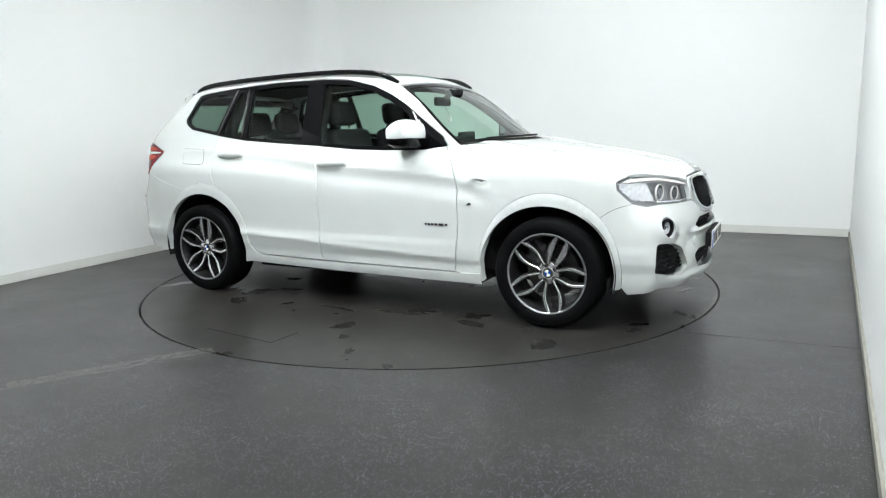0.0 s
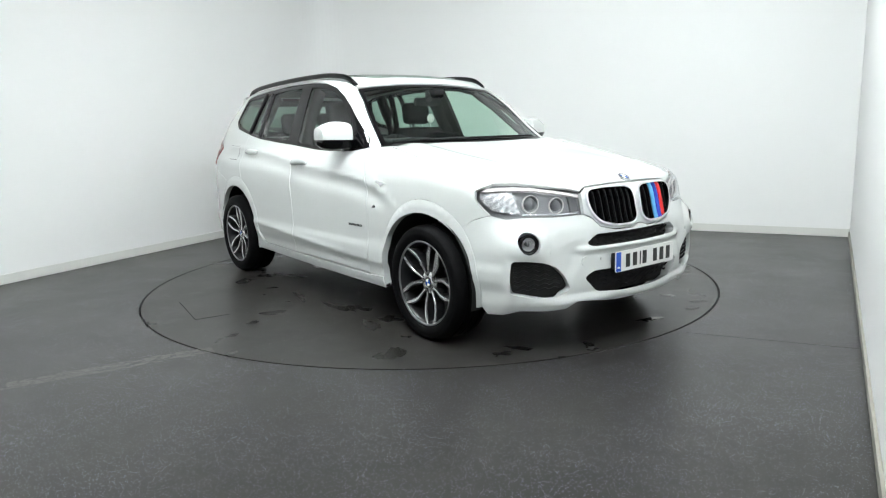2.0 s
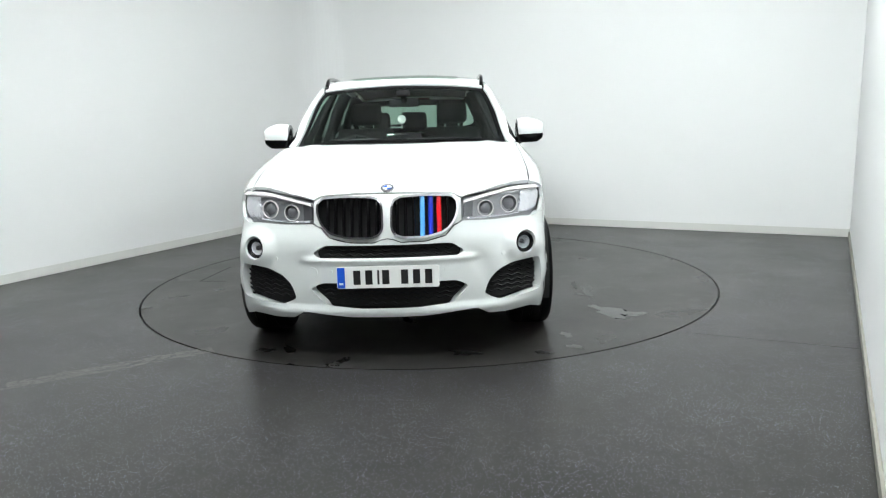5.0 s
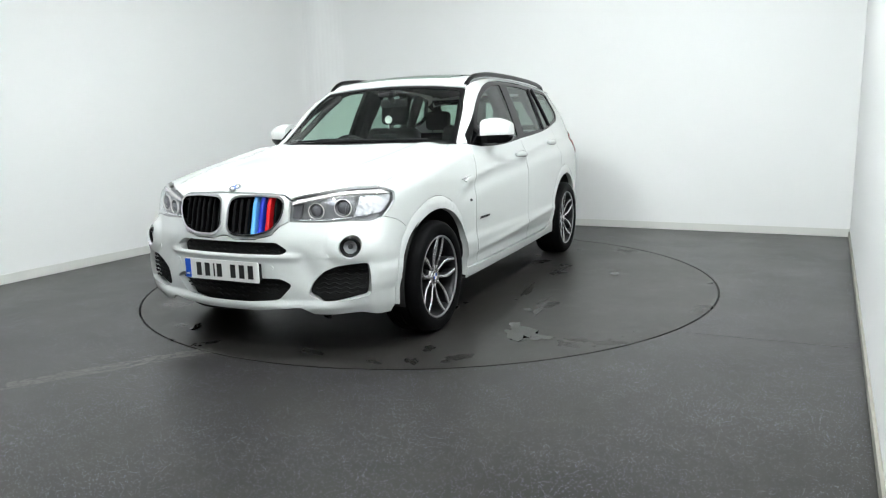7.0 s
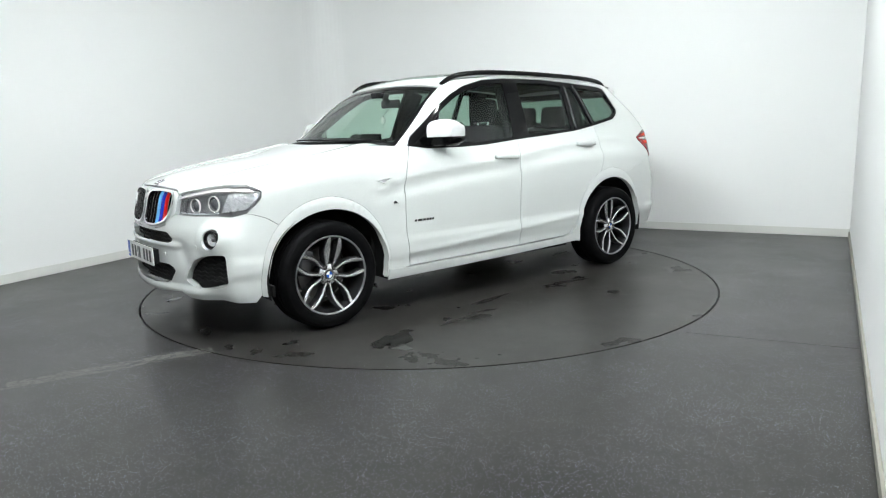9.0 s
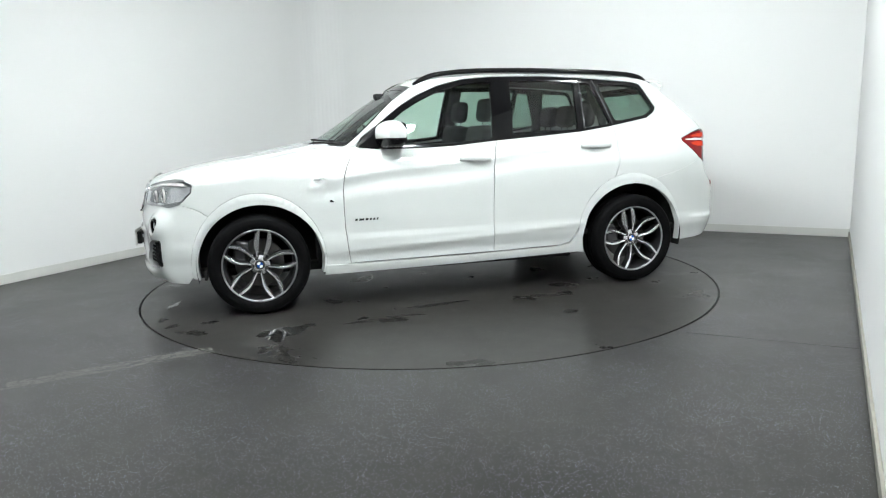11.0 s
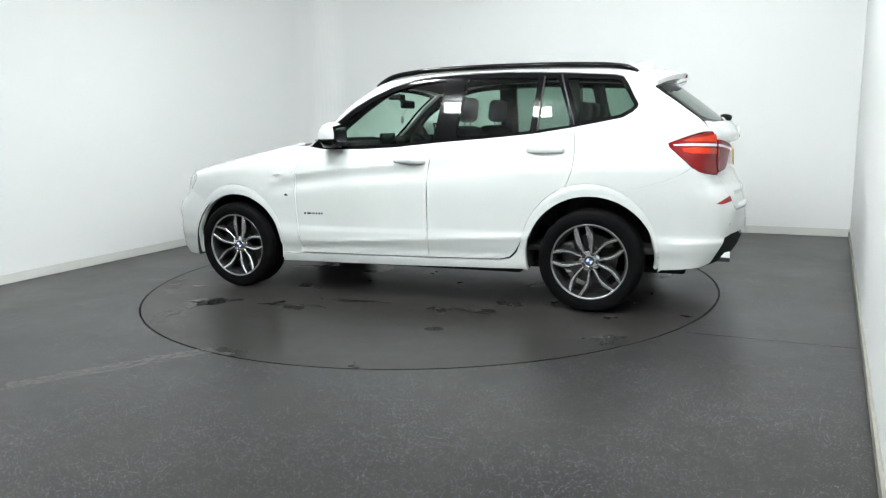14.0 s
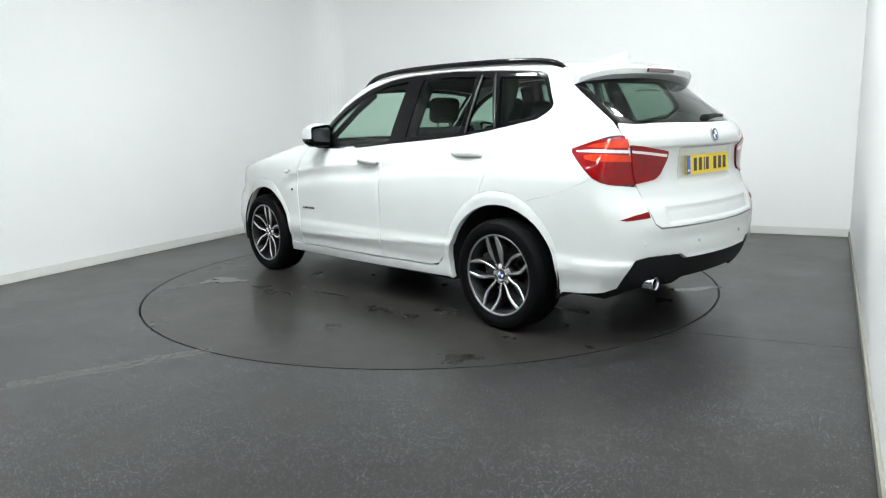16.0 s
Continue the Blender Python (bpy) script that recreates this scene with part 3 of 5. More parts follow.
def arc(cx, cz, r, a0, a1, n=16):
    return [(cx + r * math.cos(radians(a0 + (a1 - a0) * i / n)), cz + r * math.sin(radians(a0 + (a1 - a0) * i / n))) for i in range(n + 1)]

CAR = empty("car")
tagged(CAR, "white five-door sport utility car with black roof rails and alloy wheels", "car")


def ell(cx, cz, rx, rz, a0, a1, n=22):
    return [(cx + rx * math.cos(radians(a0 + (a1 - a0) * i / n)), cz + rz * math.sin(radians(a0 + (a1 - a0) * i / n))) for i in range(n + 1)]


def mirror(pts):
    return [(-y, z) for y, z in reversed(pts)]


# lines that neighbouring panels share, in the side view (x, z) unless named otherwise
DOOR_FRONT = [(0.79, 0.31), (0.805, 0.42), (0.818, 0.56), (0.822, 0.70), (0.82, 0.84), (0.808, 0.92), (0.785, 0.99), (0.755, 1.05), (0.715, 1.115)]
DOOR_MID = [(-0.27, 0.318), (-0.268, 0.55), (-0.27, 0.73), (-0.28, 0.93), (-0.30, 1.05), (-0.325, 1.128)]
DOOR_REAR = [(-1.25, 0.82), (-1.27, 0.87), (-1.292, 0.93), (-1.30, 0.99), (-1.302, 1.08), (-1.295, 1.15), (-1.285, 1.212)]
BELT_FRONT = [(0.715, 1.115), (0.56, 1.094), (0.25, 1.092), (0.01, 1.10), (-0.325, 1.128)]
BELT_REAR = [(-0.325, 1.128), (-0.68, 1.15), (-1.01, 1.175), (-1.285, 1.212)]
WINDOW_TOP = [(0.67, 1.178), (0.50, 1.30), (0.37, 1.392), (0.24, 1.464), (0.08, 1.532), (-0.13, 1.582), (-0.37, 1.600), (-0.78, 1.600), (-1.19, 1.576), (-1.52, 1.546)]
WINDOW_TAIL = [(-1.58, 1.53), (-1.612, 1.485), (-1.660, 1.395), (-1.686, 1.350), (-1.680, 1.325), (-1.655, 1.300), (-1.59, 1.264), (-1.43, 1.236)]
FLARE_F = (1.405, 0.345, 0.447, 0.485)
FLARE_R = (-1.395, 0.365, 0.452, 0.485)
ARCH_F = (1.392, 0.345, 0.418, 0.408)
ARCH_R = (-1.407, 0.36, 0.424, 0.410)
FRONT_SEAM = [(1.735, 0.696), (1.752, 0.708), (1.775, 0.724), (1.80, 0.738), (1.83, 0.749), (1.865, 0.760), (1.90, 0.769)]
SEAM_REAR = [(-1.69, 0.820), (-1.78, 0.842), (-1.88, 0.872), (-1.97, 0.912), (-2.025, 0.945)]
LAMP_EDGE = [(-1.878, 1.098), (-1.886, 1.075), (-1.985, 0.985), (-2.025, 0.945)]
HOOD_EDGE = [(1.86, 0.765), (1.6, 0.785), (1.3, 0.79), (1.05, 0.785), (0.84, 0.768)]              # top view
KIDNEY = [(0.022, 0.83), (0.020, 0.73), (0.035, 0.70), (0.075, 0.681), (0.20, 0.681), (0.30, 0.706), (0.345, 0.76), (0.362, 0.815), (0.358, 0.862), (0.33, 0.882), (0.21, 0.889), (0.07, 0.884), (0.032, 0.868)]
KIDNEY = rounded(KIDNEY, 0.03, 3)
LAMP_TOP = [(0.385, 0.868), (0.52, 0.898), (0.63, 0.920)]                                          # front view
LAMP_LOW = [(0.70, 0.757), (0.55, 0.752), (0.39, 0.757)]
LAMP_SIDE = [(1.955, 0.925), (1.86, 0.925), (1.808, 0.893), (1.825, 0.835), (1.90, 0.762), (1.97, 0.748)]
GATE_EDGE = [(0.56, 0.664), (0.60, 0.69), (0.622, 0.77), (0.622, 0.84), (0.635, 0.90), (0.66, 1.0), (0.688, 1.10), (0.70, 1.19)]   # rear view
GLASS_EDGE = [(0.70, 1.195), (0.692, 1.24), (0.692, 1.28), (0.684, 1.35), (0.662, 1.45), (0.625, 1.50)]


def build_flank(s):
    S, T, F, Rr = (lambda p: on("side", p, s)), (lambda p: on("top", p, s)), (lambda p: on("front", p, s)), (lambda p: on("rear", p, s))
    side, sec = Mapping("side", s), Mapping("sec", s)
    cat = np.concatenate
    flare_bulge = lambda c: (lambda p: 0.009 * step(1.02, 0.93, np.hypot((p[:, 0] - c[0]) / c[2], (p[:, 2] - c[1]) / c[3])))
    # fender
    panel("front_fender", sec, cat([S(DOOR_FRONT), T([(0.79, 0.778)]), T(HOOD_EDGE[::-1]), S([(1.86, 0.925), (1.808, 0.893), (1.815, 0.85)]), S(FRONT_SEAM[::-1]),
          S(ell(*FLARE_F, 45, 188))]), M_PAINT, CAR, label="white front fender")
    panel("wheel_arch_flare", side, S(ell(*FLARE_F, -9, 190, 40) + ell(*ARCH_F, 192, -12, 40)), M_PAINT, CAR, gap=0.0, res=0.025, deform=flare_bulge(FLARE_F), thick=0.04)
    panel("wheel_arch_flare", side, S(ell(*FLARE_R, -12, 186, 40) + ell(*ARCH_R, 188, -14, 40)), M_PAINT, CAR, gap=0.0, res=0.025, deform=flare_bulge(FLARE_R), thick=0.04)
    door = panel("front_door", side, cat([S(DOOR_FRONT[:-1]), S(BELT_FRONT), S(DOOR_MID[::-1][1:])]), M_PAINT, CAR, gap=0.0027, res=0.022)
    build_handle(door, s, -0.02, -0.26, 1.003)
    if s < 0:
        flap = [(-1.632, 1.118), (-1.415, 1.112), (-1.402, 1.098), (-1.39, 1.004), (-1.405, 0.993), (-1.60, 0.998), (-1.615, 1.012)]
        joint = panel("flap_joint", side, S(flap), M_PIT, CAR, lift=0.0008, gap=0.0, rim=False, label="dark joint round the fuel flap")
        panel("fuel_flap", side, S(flap), M_PAINT, joint, lift=0.0020, gap=0.0025, rim=False, label="white fuel filler flap")
    door = panel("rear_door", side, cat([S(DOOR_MID[:-1]), S(BELT_REAR), S(DOOR_REAR[::-1][1:]), S(ell(*FLARE_R, 69, 13, 12)[1:]), S([(-0.945, 0.445), (-0.915, 0.39), (-0.87, 0.345), (-0.80, 0.328)])]), M_PAINT, CAR, gap=0.0027, res=0.022)
    build_handle(door, s, -0.985, -1.235, 1.068)
    panel("side_sill", side, S([(0.975, 0.24), (0.965, 0.31), (0.79, 0.304), (-0.27, 0.312), (-0.80, 0.322), (-0.875, 0.338), (-0.92, 0.383), (-0.95, 0.445), (-0.97, 0.40), (-0.985, 0.27), (0, 0.25)]), M_PAINT, CAR, lift=0.012, thick=0.05)
    panel("side_frame", sec, cat([T([(0.765, 0.750), (0.595, 0.706), (0.43, 0.660), (0.27, 0.612), (-0.3, 0.605), (-1.0, 0.60), (-1.5, 0.59), (-1.745, 0.578)]),
          Rr(GLASS_EDGE[::-1]), Rr([(0.70, 1.165)]), S([(-1.99, 1.138)]), S(LAMP_EDGE[:-1]), S(SEAM_REAR[::-1]), S(ell(*FLARE_R, 117, 72, 12)), S(DOOR_REAR),
          S(WINDOW_TAIL[::-1]), S(WINDOW_TOP[::-1]), S([(0.718, 1.122)]), T([(0.79, 0.772)])]), M_PAINT, CAR, res=0.03, gap=0.0010, label="white quarter panel and roof frame")
    # side windows
    panes = [("front_side_window", M_GLASS, [(0.40, 1.118), (0.47, 1.17), (0.47, 1.26), (0.36, 1.352), (0.22, 1.432), (0.07, 1.497), (-0.13, 1.545), (-0.342, 1.562), (-0.292, 1.148), (0.0, 1.125)]),
             ("rear_side_window", M_TINT, [(-0.462, 1.165), (-0.492, 1.562), (-0.78, 1.562), (-1.015, 1.546), (-0.988, 1.195)]),
             ("small_rear_window", M_TINT, [(-1.035, 1.20), (-1.05, 1.543), (-1.15, 1.536), (-1.265, 1.228)]),
             ("quarter_window", M_TINT, [(-1.315, 1.245), (-1.215, 1.536), (-1.53, 1.514), (-1.57, 1.498), (-1.660, 1.350), (-1.647, 1.328), (-1.58, 1.288), (-1.43, 1.262)])]
    panes = [(n, m, rounded(o, 0.02, 3)) for n, m, o in panes]
    frame_ob = panel("window_surround", side, S(BELT_FRONT + BELT_REAR[1:] + WINDOW_TAIL[::-1] + WINDOW_TOP[::-1]), M_BLACK, CAR, holes=[S(o) for _, _, o in panes], lift=-0.005, thick=0.03, label="gloss black window surround")
    for n, m, o in panes:
        ob = panel(n, side, S(o), m, CAR, lift=-0.010, gap=-0.003, rim=False)
        ob.visible_shadow = m is M_TINT
    for x0, z0, x1, z1 in ((-1.042, 1.19, -1.060, 1.553), (-1.285, 1.222, -1.175, 1.558)):
        pts = on("side", [(x0 + (x1 - x0) * k / 8, z0 + (z1 - z0) * k / 8) for k in range(9)], s)
        part("window_bar", tube_bm(pts, 0.007, 8), M_SATIN, CAR, smooth=True)
    # side badge and vent
    vent = panel("side_vent", side, S([(1.055, 0.905), (0.95, 0.925), (0.905, 0.915), (0.985, 0.875)]), M_PAINT, CAR, lift=0.007, gap=0.004, thick=0.01)
    panel("vent_insert", side, S([(1.03, 0.905), (0.96, 0.915), (0.93, 0.912), (0.99, 0.887)]), M_ALLOY, vent, lift=0.009, thick=0.006)
    panel("side_badge", side, S([(0.917, 0.745), (0.917, 0.758), (0.904, 0.763), (0.884, 0.745)]), M_GREY, CAR, lift=0.005, gap=0, thick=0.005, label="small grey fender badge")
    for k, (x, w) in enumerate(((0.752, 0.022), (0.724, 0.040), (0.680, 0.026), (0.650, 0.020), (0.626, 0.020), (0.602, 0.018))):
        panel("model_badge", side, S([(x, 0.606), (x - 0.003, 0.624), (x - w, 0.624), (x - w + 0.003, 0.606)]), M_GREY, CAR, lift=0.004, gap=0.002, thick=0.004, res=0.02)
    # inner door trim and wheel well
    panel("door_trim", side, S([(0.74, 0.36), (0.74, 1.09), (0.0, 1.105), (-1.28, 1.20), (-1.26, 0.86), (-0.9, 0.40)]), M_CABIN, CAR, lift=-0.075, rim=False, label="black inner door trim")
    for c in (ARCH_F, ARCH_R):
        b = bmesh.new()
        rows = []
        for x, z in ell(c[0], c[1], c[2] + 0.012, c[3] + 0.012, -14, 194, 30):
            rows.append([b.verts.new((x, s * y, z)) for y in (0.89, 0.80, 0.55)])
        for p, q in zip(rows, rows[1:]):
            for k in range(2):
                b.faces.new((p[k], p[k + 1], q[k + 1], q[k]))
        b.faces.new([r[2] for r in rows])
        part("arch_liner", b, M_LINER, CAR, smooth=True)
    # mud flap shapes behind the wheels
    part("mud_guard", box_bm(0.02, 0.14, 0.07, (1.768, s * 0.77, 0.285), 0.006), M_LINER, CAR)
    # roof rail
    line = [(0.235, 0.597, 0.004), (0.16, 0.600, 0.018), (0.05, 0.605, 0.030), (-0.17, 0.608, 0.036), (-0.6, 0.61, 0.036), (-1.0, 0.61, 0.036), (-1.40, 0.605, 0.034), (-1.55, 0.600, 0.026), (-1.635, 0.597, 0.008), (-1.66, 0.595, -0.004)]
    xs = np.array([p[0] for p in line])[::-1]
    fine_x = np.concatenate([np.linspace(-1.66, -1.40, 10), np.linspace(-1.28, 0.0, 12), np.linspace(0.04, 0.235, 8)])
    ys, hs = np.interp(fine_x, xs, [p[1] for p in line][::-1]), curve([(x, h) for x, _, h in line][::-1])(fine_x)
    base = on("top", np.stack([fine_x, ys], 1), s)
    part("roof_rail", tube_bm([tuple(p + np.array((0, 0, h - 0.007))) for p, h in zip(base, hs)], 0.016, 10, flat=1.15), M_BLACK, CAR, "black roof rail", smooth=True)
    build_mirror(s)


def build_handle(door, s, x0, x1, z):
    n = 12
    xs = np.linspace(x0, x1, n)
    p = on("side", [(x, z - 0.006 * (x - x0) / (x1 - x0)) for x in xs], s)
    lift = 0.024 * np.sin(np.linspace(0.12, math.pi - 0.12, n)) ** 0.6
    p = p + slope(p) * lift[:, None]
    rad = [0.007 + 0.010 * math.sin(0.25 + (math.pi - 0.5) * i / (n - 1)) for i in range(n)]
    part("door_handle", tube_bm([tuple(q) for q in p], 0.014, 12, flat=1.5, radii=rad), M_PAINT, door, smooth=True)
    xm = (x0 + x1) / 2
    panel("handle_recess", Mapping("side", s), on("side", ell(xm, z - 0.004, abs(x1 - x0) * 0.36, 0.020, 0, 345, 20), s), M_PAINT, door, lift=0.0015, gap=0, rim=False,
          deform=lambda q: -0.004 * np.exp(-((q[:, 0] - xm) / 0.06) ** 2), label="shallow white recess behind the handle")


def build_mirror(s):
    m = empty("door_mirror", CAR)
    tagged(m, "white door mirror with a black lower shell")
    cx, cy, cz = 0.470, s * 0.940, 1.197

    def shell(low, high, grow=1.0, tall=1.0):
        b = bmesh.new()
        rings = []
        for i in range(15):
            u = i / 14
            y = -0.095 + 0.19 * u
            h = 0.094 * (1 - 0.55 * max(0, u - 0.15) ** 2.2) * (0.88 + 0.12 * math.sin(math.pi * u)) * grow
            d = (0.120 - 0.040 * u ** 2) * grow
            ring = []
            for k in range(20):
                a = 2 * math.pi * k / 20
                ca, sa = math.cos(a), math.sin(a)
                x = d * (math.copysign(abs(ca) ** 0.75, ca)) * (0.86 if ca > 0 else 0.66)
                z = h * math.copysign(abs(sa) ** 0.7, sa)
                z = min(max(z * tall, low), high)
                ring.append(b.verts.new((cx + x - 0.03 * u, cy + s * (y - 0.0), cz + z + 0.004 * u)))
            rings.append(ring)
        for p, q in zip(rings, rings[1:]):
            for k in range(20):
                b.faces.new((p[k], p[(k + 1) % 20], q[(k + 1) % 20], q[k]))
        for ring, end in ((rings[0], 0), (rings[-1], 1)):
            c = sum((v.co for v in ring), Vector()) / 20 + Vector((0, s * (0.014 if end else -0.008), 0))
            v = b.verts.new(c)
            for k in range(20):
                b.faces.new((ring[k], ring[(k + 1) % 20], v))
        bmesh.ops.recalc_face_normals(b, faces=b.faces)
        return b
    part("mirror_shell", shell(-0.034, 1), M_PAINT, m, smooth=True).data.set_sharp_from_angle(angle=radians(35))
    part("mirror_base", shell(-0.092, -0.030, 1.0, 1.35), M_BLACK, m, smooth=True).data.set_sharp_from_angle(angle=radians(35))
    part("mirror_back", slab_bm(rounded([(cy - s * 0.094, cz - 0.085), (cy + s * 0.088, cz - 0.070), (cy + s * 0.088, cz + 0.062), (cy - s * 0.094, cz + 0.082)], 0.04), 0.02, "x", cx - 0.086), M_BLACK, m, "gloss black mirror frame")
    part("mirror_glass", slab_bm(rounded([(cy - s * 0.08, cz - 0.055), (cy + s * 0.078, cz - 0.045), (cy + s * 0.078, cz + 0.045), (cy - s * 0.08, cz + 0.058)], 0.03), 0.006, "x", cx - 0.088), M_CHROME, m, "silvered mirror glass")
    part("mirror_arm", tube_bm([(0.52, s * 0.80, 1.115), (0.51, s * 0.85, 1.122), (0.49, s * 0.90, 1.140)], 0.03, 10, radii=[0.035, 0.03, 0.026]), M_BLACK, m, smooth=True)
    part("mirror_foot", slab_bm([(0.70, 1.112), (0.45, 1.100), (0.455, 1.18), (0.50, 1.25)], s * 0.012, "y", s * 0.832), M_BLACK, m, at=pose(0, s * 0.0, 0))


def build_front():
    nose, top, front = Mapping("nose"), Mapping("top"), Mapping("front")
    cat = np.concatenate

    def half(s):
        flare = on("side", ell(*FLARE_F, -8, 45, 10), s)
        return cat([on("front", [(0.0, 0.278), (0.20, 0.280), (0.42, 0.300), (0.455, 0.300), (0.51, 0.268), (0.62, 0.262)], s), on("side", [(2.04, 0.265), (1.98, 0.245), (1.88, 0.235)], s), flare,
                    on("side", FRONT_SEAM + [(1.97, 0.75)], s), on("front", LAMP_LOW + [(0.37, 0.745), (0.345, 0.735), (0.30, 0.686), (0.20, 0.662), (0.07, 0.660), (0.03, 0.675), (0.0, 0.68)], s)])
    left, right = half(1), half(-1)
    outline = cat([left, right[::-1][1:-1]])
    slot = rounded([(-0.395, 0.605), (-0.33, 0.648), (0.33, 0.648), (0.395, 0.605), (0.36, 0.585), (-0.36, 0.585)], 0.02, 3)
    low = rounded([(-0.415, 0.42), (-0.35, 0.452), (0.35, 0.452), (0.415, 0.42), (0.33, 0.335), (0.15, 0.322), (-0.15, 0.322), (-0.33, 0.335)], 0.025, 3)
    corner = rounded([(0.495, 0.365), (0.525, 0.435), (0.575, 0.490), (0.65, 0.522), (0.735, 0.535), (0.802, 0.538), (0.812, 0.45), (0.806, 0.362), (0.70, 0.338), (0.57, 0.332)], 0.020, 3)
    fog = ell(0.714, 0.622, 0.052, 0.056, 0, 340, 18)

    def sculpt(p):
        y, z = np.abs(p[:, 1]), p[:, 2]
        d = 0.022 * step(0.13, 0.045, np.hypot(y - 0.714, z - 0.622))                       # ring round the fog lamps
        d = d - 0.010 * np.exp(-((y - 0.50 + (z - 0.5) * 0.55) / 0.06) ** 2) * step(0.64, 0.55, z) * step(0.33, 0.40, z)
        d = d + 0.020 * step(0.345, 0.295, z) * step(0.78, 0.55, y)
        d = d + 0.012 * np.exp(-((z - 0.570) / 0.018) ** 2) * step(0.50, 0.40, y) * 1.0
        return d
    bumper = panel("front_bumper", nose, outline, M_PAINT, CAR, holes=[on("front", slot), on("front", low), on("front", corner), on("front", corner, -1)[::-1], on("front", fog), on("front", fog, -1)[::-1]],
                   deform=sculpt, gap=0.0012, res=0.015, fine=0.012, thick=0.05, label="white sport front bumper with wide air intakes")
    # dark meshes inside the openings
    for o, s in ((slot, 1), (low, 1), (corner, 1), (corner, -1)):
        g = panel("intake_backing", nose if o is corner else front, on("front", o, s), M_LINER, bumper, lift=-0.050, gap=-0.02, rim=False)
        ys, zs = [p[0] for p in o], [p[1] for p in o]
        rows = np.arange(min(zs) + 0.012, max(zs), 0.026)
        b = bmesh.new()
        poly = inset(np.array(o), 0.012)
        for z in rows:
            yy = np.arange(min(ys), max(ys), 0.010)
            keep = within(np.stack([yy, 0 * yy + z], 1), poly)
            yy = yy[keep]
            if len(yy) < 3:
                continue
            pts = on("front", np.stack([yy, z + 0.006 * np.sin(yy * 2 * math.pi / 0.056)], 1), s)
            pts = pts - slope(pts) * 0.030
            add_bm(b, tube_bm([tuple(p) for p in pts], 0.0052, 5))
        part("intake_mesh", b, M_PLASTIC, bumper, "black wavy intake mesh")
    # fog lamps
    for s in (1, -1):
        c = on("front", [(0.714, 0.622)], s)[0]
        turn = Matrix.Rotation(s * 0.42, 4, "Z")
        lamp = empty("fog_lamp", CAR, Matrix.Translation(c) @ turn)
        part("lamp_ring", lathe_bm([(0.037, -0.03), (0.056, 0.002), (0.053, 0.013), (0.043, 0.010), (0.037, -0.006)], 32, "X"), M_BLACK, lamp, smooth=True)
        part("reflector", lathe_bm([(0.001, -0.034), (0.014, -0.030), (0.026, -0.020), (0.037, -0.002)], 10, "X"), M_REFLECTOR, lamp, smooth=True)
        part("bulb_shield", lathe_bm([(0.0005, -0.004), (0.012, -0.008), (0.013, -0.03)], 16, "X"), M_HOUSING, lamp, smooth=True)
        ln = part("lens", lathe_bm([(0.0005, 0.010), (0.02, 0.008), (0.038, 0.0)], 24, "X"), M_LENS, lamp, smooth=True)
        ln.visible_shadow = False
    # parking sensors and tow cover
    for y, z in ((0.30, 0.512), (-0.30, 0.512), (0.60, 0.575), (-0.60, 0.575)):
        panel("parking_sensor", front, on("front", ell(y, z, 0.011, 0.011, 0, 330, 11)), M_PAINT, bumper, lift=0.004, gap=0, thick=0.01, fine=0.01)
    panel("tow_eye_cover", front, on("front", ell(-0.40, 0.505, 0.030, 0.030, 0, 345, 23)), M_PAINT, bumper, lift=0.003, gap=0, thick=0.012)
    # hood
    edge = cat([on("front", [(0.0, 0.908), (0.21, 0.906), (0.34, 0.898), (0.385, 0.874), (0.52, 0.904), (0.63, 0.926)]), on("side", [(1.93, 0.932)]), on("top", HOOD_EDGE), on("top", [(0.895, 0.6), (0.965, 0.4), (1.006, 0.2), (1.018, 0.0)])])
    flip = edge[::-1][1:-1] * np.array([1, -1, 1])
    panel("hood", top, cat([edge, flip]), M_PAINT, CAR, gap=0.0016, label="white hood with raised creases")
    # panel round the grille
    rimq = [(0.0, 0.905), (0.21, 0.903), (0.34, 0.895), (0.383, 0.870), (0.385, 0.76), (0.365, 0.747), (0.342, 0.737), (0.298, 0.688), (0.20, 0.664), (0.07, 0.662), (0.03, 0.677), (0.0, 0.682)]
    panel("grille_panel", front, on("front", rimq + mirror(rimq)[1:-1]), M_PAINT, CAR, holes=[on("front", KIDNEY), on("front", mirror(KIDNEY))], thick=0.03, fine=0.012, lift=-0.002)
    for s in (1, -1):
        k = KIDNEY if s > 0 else mirror(KIDNEY)
        inner = [tuple(p) for p in inset(np.array(k), 0.008)]
        grille = panel("kidney_grille", front, on("front", k), M_CHROME, CAR, holes=[on("front", inner)], lift=0.016, gap=-0.003, thick=0.05, fine=0.010, res=0.02, label="chrome-framed grille with vertical black slats" if s < 0 else "chrome-framed grille with three coloured slats")
        panel("grille_backing", front, on("front", k), M_LINER, grille, lift=-0.05, gap=-0.002, rim=False)
        poly = np.array(inner)
        for i in range(8):
            y = s * (0.063 + 0.0428 * i - 0.010)
            zz = np.arange(0.66, 0.91, 0.004)
            zz = zz[within(np.stack([0 * zz + y, zz], 1), poly)]
            if len(zz) < 8:
                continue
            pts = on("front", [(y, z) for z in np.linspace(zz[0] - 0.006, zz[-1] + 0.006, 9)])
            half = 0.0125 if s > 0 and i in (3, 4, 5) else 0.008
            b = bmesh.new()
            rows = [[b.verts.new((p[0] + dx, p[1] + dy, p[2])) for dx, dy in ((0.004, -0.45 * half), (0.004, 0.45 * half), (-0.004, half), (-0.04, half), (-0.04, -half), (-0.004, -half))] for p in pts]
